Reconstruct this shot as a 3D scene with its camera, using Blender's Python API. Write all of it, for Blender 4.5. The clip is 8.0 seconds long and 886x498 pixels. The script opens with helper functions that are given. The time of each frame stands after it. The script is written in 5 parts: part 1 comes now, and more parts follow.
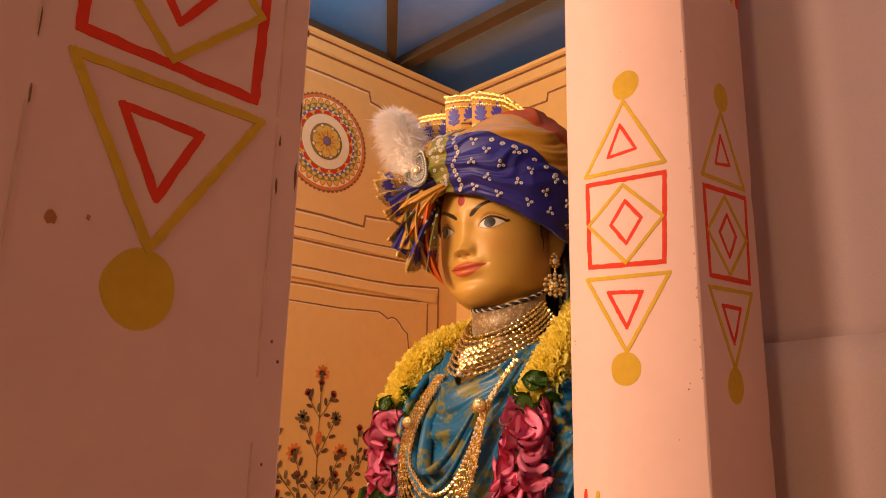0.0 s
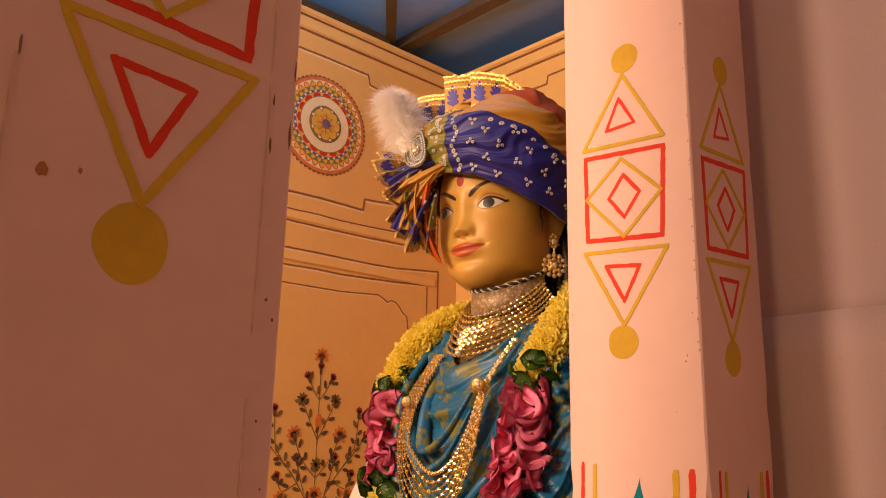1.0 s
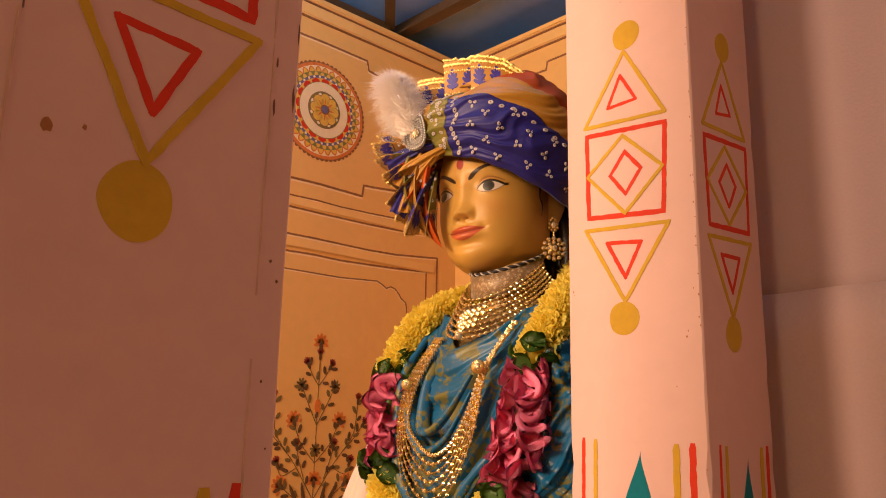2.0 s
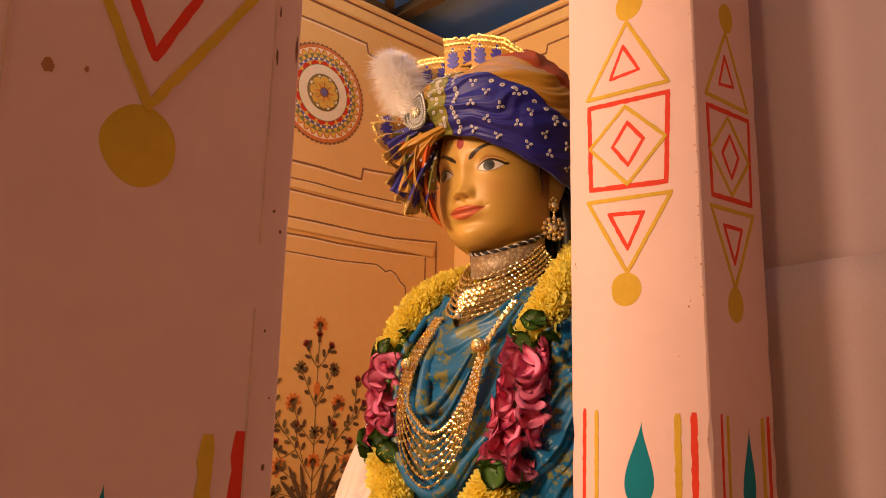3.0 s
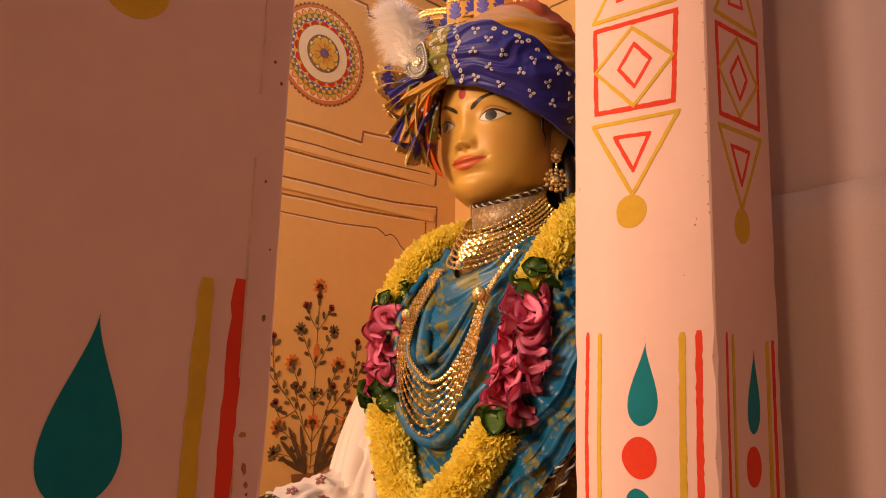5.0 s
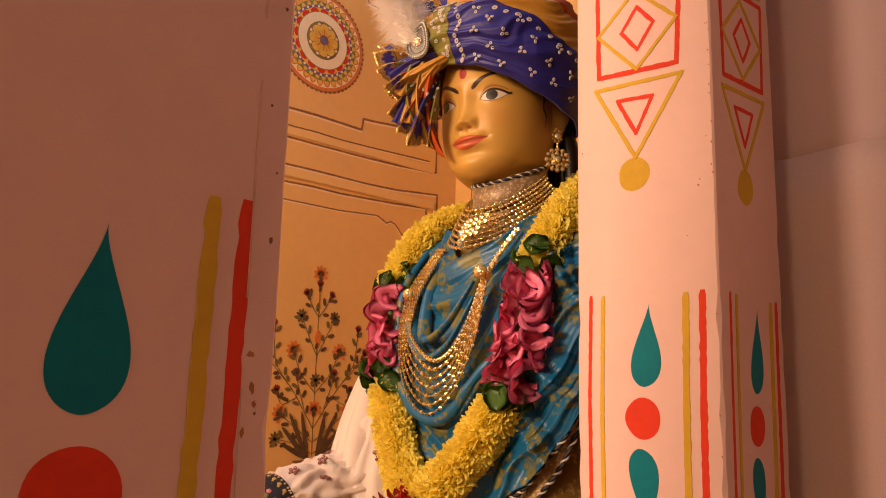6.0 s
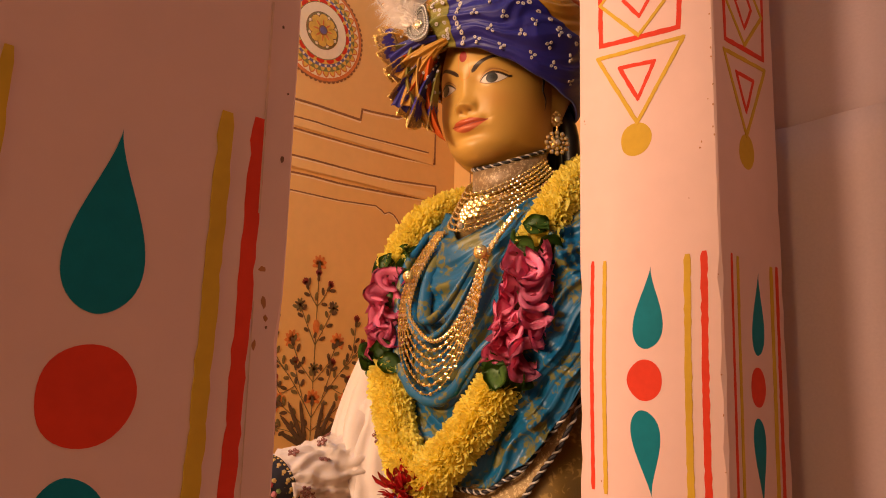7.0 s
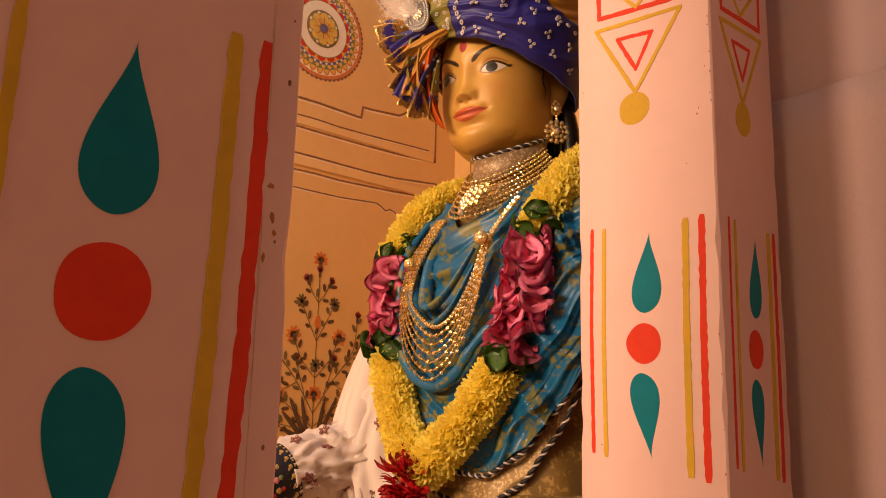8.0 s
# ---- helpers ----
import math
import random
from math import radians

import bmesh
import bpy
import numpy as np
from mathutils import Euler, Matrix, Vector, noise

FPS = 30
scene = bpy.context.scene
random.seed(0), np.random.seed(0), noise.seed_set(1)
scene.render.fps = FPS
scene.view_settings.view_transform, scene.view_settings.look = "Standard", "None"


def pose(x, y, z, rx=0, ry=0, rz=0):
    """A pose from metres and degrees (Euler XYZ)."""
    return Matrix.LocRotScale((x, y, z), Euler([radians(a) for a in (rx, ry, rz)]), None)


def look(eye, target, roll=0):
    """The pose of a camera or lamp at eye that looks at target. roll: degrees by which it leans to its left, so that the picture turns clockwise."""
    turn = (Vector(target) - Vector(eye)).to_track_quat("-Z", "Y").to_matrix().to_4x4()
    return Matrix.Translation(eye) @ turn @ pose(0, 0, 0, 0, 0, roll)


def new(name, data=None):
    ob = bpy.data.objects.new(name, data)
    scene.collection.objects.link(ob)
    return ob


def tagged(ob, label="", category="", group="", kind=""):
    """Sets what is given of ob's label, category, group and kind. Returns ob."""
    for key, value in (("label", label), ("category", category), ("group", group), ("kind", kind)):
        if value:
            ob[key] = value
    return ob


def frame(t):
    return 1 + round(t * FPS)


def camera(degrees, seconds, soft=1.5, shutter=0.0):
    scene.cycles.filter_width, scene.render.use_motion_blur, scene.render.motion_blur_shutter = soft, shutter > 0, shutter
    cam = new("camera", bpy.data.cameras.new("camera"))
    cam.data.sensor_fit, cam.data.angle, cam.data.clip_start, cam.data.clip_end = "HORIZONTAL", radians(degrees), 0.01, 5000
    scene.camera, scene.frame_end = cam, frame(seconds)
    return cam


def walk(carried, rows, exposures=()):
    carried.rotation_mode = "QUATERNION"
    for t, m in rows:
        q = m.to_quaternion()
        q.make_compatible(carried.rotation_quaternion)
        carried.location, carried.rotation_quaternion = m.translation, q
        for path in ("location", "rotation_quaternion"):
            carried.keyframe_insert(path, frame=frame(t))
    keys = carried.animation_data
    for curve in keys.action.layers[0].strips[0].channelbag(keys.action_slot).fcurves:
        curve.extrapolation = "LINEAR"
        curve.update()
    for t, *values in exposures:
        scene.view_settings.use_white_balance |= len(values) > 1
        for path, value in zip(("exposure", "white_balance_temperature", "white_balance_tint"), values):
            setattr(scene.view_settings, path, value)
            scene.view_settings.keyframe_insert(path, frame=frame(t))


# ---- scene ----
cam = camera(59.5, 8.0, soft=1.0)
PATH = [
    (0, (-0.025, 0.072, 1.528), (-1.44, 1.398, 2.018), 1.3),
    (0.5, (-0.027, 0.075, 1.523), (-1.445, 1.403, 1.994), 1.3),
    (1, (-0.026, 0.076, 1.518), (-1.447, 1.408, 1.976), 1.3),
    (1.5, (-0.027, 0.076, 1.513), (-1.448, 1.411, 1.958), 1.3),
    (3, (-0.034, 0.078, 1.495), (-1.457, 1.425, 1.898), 1.4),
    (3.5, (-0.036, 0.08, 1.486), (-1.461, 1.43, 1.872), 1.6),
    (4, (-0.039, 0.083, 1.476), (-1.465, 1.434, 1.85), 1.7),
    (4.5, (-0.043, 0.086, 1.465), (-1.47, 1.439, 1.826), 1.8),
    (6, (-0.051, 0.09, 1.429), (-1.48, 1.448, 1.77), 1.5),
    (6.5, (-0.053, 0.089, 1.417), (-1.478, 1.45, 1.761), 1.6),
    (7, (-0.055, 0.089, 1.402), (-1.478, 1.452, 1.743), 1.6),
    (7.5, (-0.055, 0.087, 1.386), (-1.479, 1.448, 1.733), 1.5),
    (8, (-0.053, 0.087, 1.371), (-1.475, 1.447, 1.731), 1.4),
]
walk(cam, [(t, look(eye, target, roll)) for t, eye, target, roll in PATH])

# ---- light ----
world = bpy.data.worlds.new("world")
scene.world = world
world.use_nodes = True
world.node_tree.nodes["Background"].inputs["Color"].default_value = (1.0, 0.58, 0.18, 1)
world.node_tree.nodes["Background"].inputs["Strength"].default_value = 0.05


def lamp(name, eye, target, size, watts, colour):
    data = bpy.data.lights.new(name, "AREA")
    data.shape, data.size, data.energy, data.color = "DISK", size, watts, colour
    ob = new(name, data)
    ob.matrix_world = look(eye, target)
    return ob


# unseen key light added in front; no strip lamp in the shrine is known
strip = lamp("front_key", (-0.80, -1.50, 2.20), (-0.72, 0.90, 1.55), 0.8, 72.0, (1.0, 0.65, 0.39))
strip.data.shape, strip.data.size_y = "RECTANGLE", 0.4
# added orange fill, standing in for the hall's warm ambient light
lamp("hall_fill", (1.3, -1.0, 2.70), (0.0, 0.3, 1.2), 0.9, 5.2, (1.0, 0.49, 0.02))
# added fill that brightens the drape and the right pillar, no known source
lamp("drape_fill", (-0.08, -1.35, 2.0), (-0.05, 0.69, 1.4), 0.4, 7.4, (1.0, 0.62, 0.27))
# added cool light facing up, only to lift the blue ceiling
lamp("ceiling_fill", (-1.0, 0.85, 2.44), (-1.05, 0.95, 3.0), 0.25, 4.0, (0.80, 0.90, 1.0))
# added point light for statue and west wall, out of sight behind the left pillar
point_fill = bpy.data.lights.new("statue_fill", "POINT")
point_fill.energy, point_fill.color, point_fill.shadow_soft_size = 5.5, (1.0, 0.64, 0.36), 0.06
new("statue_fill", point_fill).location = (-1.08, 0.36, 2.12)
scene.view_settings.exposure = 0.0

# ---- materials ----


def material(name, colour, rough=0.6, metal=0.0, vary=0.12, scale=8.0, fine=120.0, bump=0.1, depth=0.001, spec=0.5, sheen=0.0,
             coat=0.0, second=None, mottle=0.5, island=0.0):
    """A painted, woven or natural surface: broad stains, fine grain and relief over one or two colours."""
    m = bpy.data.materials.new(name)
    m.use_nodes = True
    t, n = m.node_tree, m.node_tree.nodes
    b = n["Principled BSDF"]
    b.inputs["Roughness"].default_value, b.inputs["Metallic"].default_value = rough, metal
    b.inputs["Specular IOR Level"].default_value, b.inputs["Sheen Weight"].default_value = spec, sheen
    b.inputs["Coat Weight"].default_value = coat
    co = n.new("ShaderNodeTexCoord")
    big, small = n.new("ShaderNodeTexNoise"), n.new("ShaderNodeTexNoise")
    big.inputs["Scale"].default_value, small.inputs["Scale"].default_value = scale, fine
    big.inputs["Detail"].default_value, small.inputs["Detail"].default_value = 5, 3
    for k in (big, small):
        t.links.new(co.outputs["Object"], k.inputs["Vector"])
    ramp = n.new("ShaderNodeMapRange")
    ramp.inputs["From Min"].default_value, ramp.inputs["From Max"].default_value = 0.5 - mottle * 0.5, 0.5 + mottle * 0.5
    t.links.new(big.outputs["Fac"], ramp.inputs["Value"])
    mix = n.new("ShaderNodeMix")
    mix.data_type = "RGBA"
    dark = second or tuple(c * (1 - vary * 1.6) for c in colour)
    mix.inputs[6].default_value, mix.inputs[7].default_value = (*dark, 1), (*colour, 1)
    t.links.new(ramp.outputs["Result"], mix.inputs[0])
    hsv = n.new("ShaderNodeHueSaturation")
    val = n.new("ShaderNodeMapRange")
    val.inputs["To Min"].default_value, val.inputs["To Max"].default_value = 1 - vary, 1 + vary
    t.links.new(small.outputs["Fac"], val.inputs["Value"])
    last = val.outputs["Result"]
    if island:
        geo, isl, mul = n.new("ShaderNodeNewGeometry"), n.new("ShaderNodeMapRange"), n.new("ShaderNodeMath")
        isl.inputs["To Min"].default_value, isl.inputs["To Max"].default_value = 1 - island, 1 + island
        mul.operation = "MULTIPLY"
        t.links.new(geo.outputs["Random Per Island"], isl.inputs["Value"])
        t.links.new(last, mul.inputs[0])
        t.links.new(isl.outputs["Result"], mul.inputs[1])
        last = mul.outputs["Value"]
    t.links.new(last, hsv.inputs["Value"])
    t.links.new(mix.outputs[2], hsv.inputs["Color"])
    t.links.new(hsv.outputs["Color"], b.inputs["Base Color"])
    bp = n.new("ShaderNodeBump")
    bp.inputs["Strength"].default_value, bp.inputs["Distance"].default_value = bump, depth
    t.links.new(small.outputs["Fac"], bp.inputs["Height"])
    t.links.new(bp.outputs["Normal"], b.inputs["Normal"])
    return m


def translucent(m, share, colour):
    """Lets light through thin petals and leaves."""
    t, n = m.node_tree, m.node_tree.nodes
    out = n["Material Output"]
    tr, mix = n.new("ShaderNodeBsdfTranslucent"), n.new("ShaderNodeMixShader")
    tr.inputs["Color"].default_value = (*colour, 1)
    mix.inputs[0].default_value = share
    t.links.new(n["Principled BSDF"].outputs[0], mix.inputs[1])
    t.links.new(tr.outputs[0], mix.inputs[2])
    t.links.new(mix.outputs[0], out.inputs["Surface"])
    return m


PILLAR = material("pillar_paint", (0.69, 0.46, 0.435), 0.5, spec=0.25, vary=0.05, scale=5, fine=60, bump=0.15)
GOLD_PAINT = material("ochre_paint", (0.58, 0.36, 0.035), 0.6, spec=0.12, vary=0.10, scale=30, fine=200)
RED_PAINT = material("red_paint", (0.66, 0.045, 0.02), 0.6, spec=0.12, vary=0.10, scale=30, fine=200)
TEAL_PAINT = material("teal_paint", (0.002, 0.17, 0.235), 0.6, spec=0.12, vary=0.10, scale=30, fine=200)
DIRT = material("dark_chip", (0.22, 0.11, 0.07), 0.8, vary=0.3, scale=60)
STAIN = material("rust_stain", (0.42, 0.16, 0.05), 0.7, vary=0.2, scale=90)
WALL = material("ochre_wall_paint", (0.80, 0.45, 0.145), 0.6, vary=0.06, scale=3, fine=40, bump=0.1)
WALL_TRIM = material("moulding_paint", (0.83, 0.49, 0.175), 0.5, vary=0.06, scale=5, fine=50)
LINE = material("brown_line_paint", (0.30, 0.12, 0.045), 0.6, vary=0.2, scale=20)
SKY = material("sky_blue_ceiling", (0.07, 0.30, 0.85), 0.6, vary=0.10, scale=1.4, fine=30, second=(0.28, 0.36, 0.62), mottle=0.4)
BEAM = material("dark_wood_beam", (0.09, 0.05, 0.022), 0.55, vary=0.25, scale=6, fine=80)
CLOTH_LOW = material("rose_drape_cloth", (0.56, 0.40, 0.41), 0.8, vary=0.07, scale=2.5, fine=400, bump=0.2, sheen=0.2)
CLOTH = material("lilac_drape_cloth", (0.53, 0.385, 0.42), 0.8, vary=0.05, scale=2.5, fine=400, bump=0.2, sheen=0.2)
PLAIN = material("hall_plaster", (0.60, 0.42, 0.30), 0.8, vary=0.06, scale=2)
FLOOR = material("stone_floor", (0.40, 0.30, 0.22), 0.4, vary=0.1, scale=3)

# ---- building helpers ----


def curve(x, table):
    """A value of a table of (x, value...) rows, without kinks."""
    k = 0
    while k < len(table) - 2 and x > table[k + 1][0]:
        k += 1
    p0, p1, p2, p3 = table[max(k - 1, 0)], table[k], table[k + 1], table[min(k + 2, len(table) - 1)]
    h = p2[0] - p1[0]
    t = max(0.0, min(1.0, (x - p1[0]) / h))
    out = []
    for i in range(1, len(p1)):
        m1 = (p2[i] - p0[i]) / (p2[0] - p0[0]) * h
        m2 = (p3[i] - p1[i]) / (p3[0] - p1[0]) * h
        out.append((2 * t ** 3 - 3 * t * t + 1) * p1[i] + (t ** 3 - 2 * t * t + t) * m1 + (3 * t * t - 2 * t ** 3) * p2[i] + (t ** 3 - t * t) * m2)
    return tuple(out)



def link(name, bm, mat, smooth=False):
    me = bpy.data.meshes.new(name)
    bm.normal_update()
    bm.to_mesh(me)
    bm.free()
    for k in (mat if isinstance(mat, (list, tuple)) else [mat]):
        me.materials.append(k)
    if smooth:
        me.shade_smooth()
    return new(name, me)


def part(name, bm, mat, parent, label="", smooth=False):
    ob = link(name, bm, mat, smooth)
    ob.parent = parent
    if label:
        ob["label"] = label
    return ob


def thing(name, at, label, category, group="", kind=""):
    ob = new(name)
    ob.empty_display_size = 0.05
    ob.location = at
    ob.matrix_parent_inverse = Matrix()
    return tagged(ob, label, category, group, kind)


def adopt(parent, ob):
    """Hang ob under parent, keeping its place in the world."""
    ob.parent = parent
    base = parent.matrix_basis if parent.parent is None else parent.parent.matrix_basis @ parent.matrix_basis
    ob.matrix_parent_inverse = base.inverted()
    return ob


def box(bm, x0, x1, y0, y1, z0, z1, bevel=0.0):
    r = bmesh.ops.create_cube(bm, size=1, matrix=Matrix.Translation(((x0 + x1) / 2, (y0 + y1) / 2, (z0 + z1) / 2))
                              @ Matrix.Diagonal((x1 - x0, y1 - y0, z1 - z0, 1)))
    if bevel:
        edges = list({e for v in r["verts"] for e in v.link_edges})
        bmesh.ops.bevel(bm, geom=edges, offset=bevel, segments=2, affect="EDGES")
    return bm


def boxed(*args, **kw):
    return box(bmesh.new(), *args, **kw)


def rings(bm, rows, closed=True, cap=True):
    """Skin a list of equally long rows of points."""
    vs = [[bm.verts.new(p) for p in row] for row in rows]
    n = len(rows[0])
    for a, b in zip(vs, vs[1:]):
        for i in range(n if closed else n - 1):
            j = (i + 1) % n
            bm.faces.new((a[i], a[j], b[j], b[i]))
    if cap and closed:
        bm.faces.new(vs[0][::-1])
        bm.faces.new(vs[-1])
    return bm


def tube(bm, pts, radius, n=8, cap=True, flat=1.0, up=None):
    """A round or flattened tube along pts; radius is a number or one for each point."""
    pts = [Vector(p) for p in pts]
    rad = radius if isinstance(radius, (list, tuple)) else [radius] * len(pts)
    rows, side = [], None
    for i, p in enumerate(pts):
        d = (pts[min(i + 1, len(pts) - 1)] - pts[max(i - 1, 0)]).normalized()
        if up is not None:
            side = d.cross(Vector(up)).normalized()
        elif side is None:
            side = d.orthogonal().normalized()
        else:
            side = (side - d * side.dot(d)).normalized()
        other = side.cross(d)
        rows.append([p + side * (rad[i] * math.cos(a)) + other * (rad[i] * flat * math.sin(a))
                     for a in (2 * math.pi * k / n for k in range(n))])
    return rings(bm, rows, True, cap)


def smooth_path(keys, n):
    """Catmull-Rom through the keys."""
    k = [Vector(p) for p in keys]
    out = []
    for i in range(n):
        f = i / (n - 1) * (len(k) - 1)
        j = min(int(f), len(k) - 2)
        t = f - j
        p0, p1, p2, p3 = k[max(j - 1, 0)], k[j], k[j + 1], k[min(j + 2, len(k) - 1)]
        out.append(0.5 * (2 * p1 + (p2 - p0) * t + (2 * p0 - 5 * p1 + 4 * p2 - p3) * t * t + (3 * p1 - p0 - 3 * p2 + p3) * t ** 3))
    return out


def interp(x, table):
    """Smooth value of a table of (x, value...) rows at x."""
    if x <= table[0][0]:
        return table[0][1:]
    for a, b in zip(table, table[1:]):
        if x <= b[0]:
            f = (x - a[0]) / (b[0] - a[0])
            f = f * f * (3 - 2 * f) * 0.5 + f * 0.5
            return tuple(p + (q - p) * f for p, q in zip(a[1:], b[1:]))
    return table[-1][1:]


# ---- the room ----
WX, NY, TOP = -1.731, 1.734, 2.666
floor = tagged(link("floor", boxed(-2.2, 3.2, -3.2, 2.2, -0.1, 0.0), FLOOR), "polished stone floor of the shrine hall", "floor", kind="structure")
wall_west = tagged(link("wall_west", boxed(WX - 0.12, WX, -3.1, NY + 0.12, 0, TOP), WALL), "ochre painted shrine wall with mouldings", "wall", kind="structure")
wall_north = tagged(link("wall_north", boxed(WX, 3.0, NY, NY + 0.12, 0, TOP), WALL), "ochre painted rear wall of the shrine", "wall", kind="structure")
wall_east = tagged(link("wall_east", boxed(3.0, 3.12, -3.1, NY + 0.12, 0, 3.4), PLAIN), "plain plastered hall wall", "wall", kind="structure")
wall_south = tagged(link("wall_south", boxed(WX - 0.12, 3.12, -3.22, -3.1, 0, 3.4), PLAIN), "plain plastered hall wall", "wall", kind="structure")
ceiling = tagged(link("ceiling", boxed(WX - 0.30, 3.12, -3.22, NY + 0.30, 2.73, 2.83), SKY), "ceiling painted as a cloudy blue sky", "ceiling", kind="structure")

# ---- painted pillars ----


def stroke(bm, pts, width, to, closed=False, seed=0, lift=0.0):
    """A brush stroke of paint with an uneven edge, lying on a pillar's face. to(a, z, h) gives the place."""
    rnd = random.Random(seed)
    pts = [Vector((p[0], p[1], 0)) for p in pts]
    if closed:
        pts.append(pts[0])
    for j, (a, b) in enumerate(zip(pts, pts[1:])):
        d, high = b - a, 0.00012 + 0.00006 * (j % 4) + lift
        if d.length < 1e-6:
            continue
        n = max(1, int(d.length / 0.004))
        side = Vector((-d.y, d.x, 0)).normalized()
        ext = d.normalized() * width * 0.42
        a, b = a - ext, b + ext
        left, right = [], []
        for i in range(n + 1):
            f = i / n
            taper = 0.72 if i in (0, n) else 1.0
            w = width * 0.5 * taper * (1 + rnd.uniform(-0.13, 0.13))
            c = a.lerp(b, f) + side * rnd.uniform(-0.05, 0.05) * width
            left.append(c + side * w)
            right.append(c - side * w)
        rows = []
        for l, r in zip(left, right):
            rows.append([to(l.x, l.y, 0.0), to(l.x, l.y, high), to(r.x, r.y, high), to(r.x, r.y, 0.0)])
        rings(bm, rows)
    return bm


def blot(bm, outline, to, seed=0):
    """A filled patch of paint."""
    top = [bm.verts.new(to(a, z, 0.0002)) for a, z in outline]
    low = [bm.verts.new(to(a, z, 0.0)) for a, z in outline]
    bm.faces.new(top)
    n = len(top)
    for i in range(n):
        bm.faces.new((top[i], low[i], low[(i + 1) % n], top[(i + 1) % n]))
    return bm


def circle(a, z, r, seed, n=36, squash=1.0):
    rnd = random.Random(seed)
    ph = rnd.uniform(0, 6)
    return [(a + r * squash * math.cos(k) * (1 + 0.03 * math.sin(3 * k + ph)), z + r * math.sin(k) * (1 + 0.03 * math.sin(2 * k + ph)))
            for k in (2 * math.pi * i / n for i in range(n))]


def drop(a, z0, z1, r, lean, n=30):
    """A drop with its point at z1 and its round end at z0."""
    s = 1 if z1 > z0 else -1
    out = []
    for i in range(n + 1):
        k = math.pi * i / n
        w = r * math.sin(k) ** 1.15 * (0.5 - 0.5 * math.cos(k)) ** 1.0 * 1.42
        z = z1 + (z0 - z1) * (0.5 - 0.5 * math.cos(k))
        out.append((a + w + lean * (1 - i / n), z))
    for i in range(n - 1, 0, -1):
        k = math.pi * i / n
        w = r * math.sin(k) ** 1.15 * (0.5 - 0.5 * math.cos(k)) ** 1.0 * 1.42
        z = z1 + (z0 - z1) * (0.5 - 0.5 * math.cos(k))
        out.append((a - w + lean * (1 - i / n), z))
    return out if s > 0 else out[::-1]


def face_pattern(pillar, to, dz=0.0, k=1.0, seed=0, stripes=(0,), gems=(0,), shift=0.0, gem_k=1.0, gem_dz=0.0, skew=0.0, lean=0.0, tip=0.006):
    """The hand-painted motifs of one face; a runs across it from its middle."""
    def put(a, z, gem):
        return (a * k * gem_k, z + dz + gem_dz + skew * a) if gem else (a * k + lean * (z - 1.43), z + dz)

    def lines(name, pts, width, mat, closed=True, off=0.0):
        rnd = random.Random(name + str(seed) + str(off))
        pts = [put(p[0] + rnd.uniform(-0.0008, 0.0008), p[1] + off + rnd.uniform(-0.0008, 0.0008), closed) for p in pts]
        part(name, stroke(bmesh.new(), pts, width, to, closed, seed, 0.00025 if mat is GOLD_PAINT else 0.0), mat, pillar)

    def fill(name, pts, mat):
        part(name, blot(bmesh.new(), [put(a, z, mat is GOLD_PAINT) for a, z in pts], to), mat, pillar)

    for g in gems:
        o = g * 0.595
        fill("painted_dot", circle(0.004, 1.819 + o, 0.0126, seed), GOLD_PAINT)
        lines("painted_triangle", [(0.002, 1.806), (-0.038, 1.749), (0.036, 1.744)], 0.0032, GOLD_PAINT, off=o)
        lines("painted_small_triangle", [(-0.002, 1.785), (-0.015, 1.7605), (0.012, 1.761)], 0.0028, RED_PAINT, off=o)
        lines("painted_square", [(-0.037, 1.740), (0.036, 1.736), (0.033, 1.665), (-0.036, 1.670)], 0.0040, RED_PAINT, off=o)
        lines("painted_diamond", [(-0.002, 1.733), (-0.036, 1.705), (-0.002, 1.670), (0.033, 1.700)], 0.0029, GOLD_PAINT, off=o)
        lines("painted_small_diamond", [(-0.001, 1.719), (-0.015, 1.703), (-0.001, 1.685), (0.014, 1.703)], 0.0032, RED_PAINT, off=o)
        lines("painted_triangle", [(-0.038, 1.661), (0.036, 1.657), (-0.004, 1.600)], 0.0032, GOLD_PAINT, off=o)
        lines("painted_small_triangle", [(-0.018, 1.647), (0.012, 1.645), (-0.002, 1.618)], 0.0032, RED_PAINT, off=o)
        fill("painted_dot", circle(-0.005, 1.5870 + o, 0.0132, seed + 3), GOLD_PAINT)
    flat_to = to
    to = lambda a, z, h: flat_to(a + shift, z, h)
    for g in stripes:
        o = g * 0.595
        lines("painted_stripe", [(-0.045, 1.497), (-0.0455, 1.42), (-0.045, 1.330)], 0.0032, RED_PAINT, False, o)
        lines("painted_stripe", [(-0.034, 1.496), (-0.0345, 1.41), (-0.034, 1.328)], 0.0034, GOLD_PAINT, False, o)
        lines("painted_stripe", [(0.034, 1.494), (0.0335, 1.40), (0.033, 1.320)], 0.0052, GOLD_PAINT, False, o)
        lines("painted_stripe", [(0.0465, 1.495), (0.046, 1.40), (0.0455, 1.318)], 0.0052, RED_PAINT, False, o)
        fill("painted_drop", [(a, z + o) for a, z in drop(0.25 * (tip - 0.006), 1.430, 1.489 if tip > 0.004 else 1.483, 0.0135, tip)], TEAL_PAINT)
        fill("painted_dot", circle(-0.001, 1.408 + o, 0.0142, seed + 5), RED_PAINT)
        fill("painted_drop", [(a, z + o) for a, z in drop(-0.004, 1.387, 1.328, 0.0130, 0.008)], TEAL_PAINT)


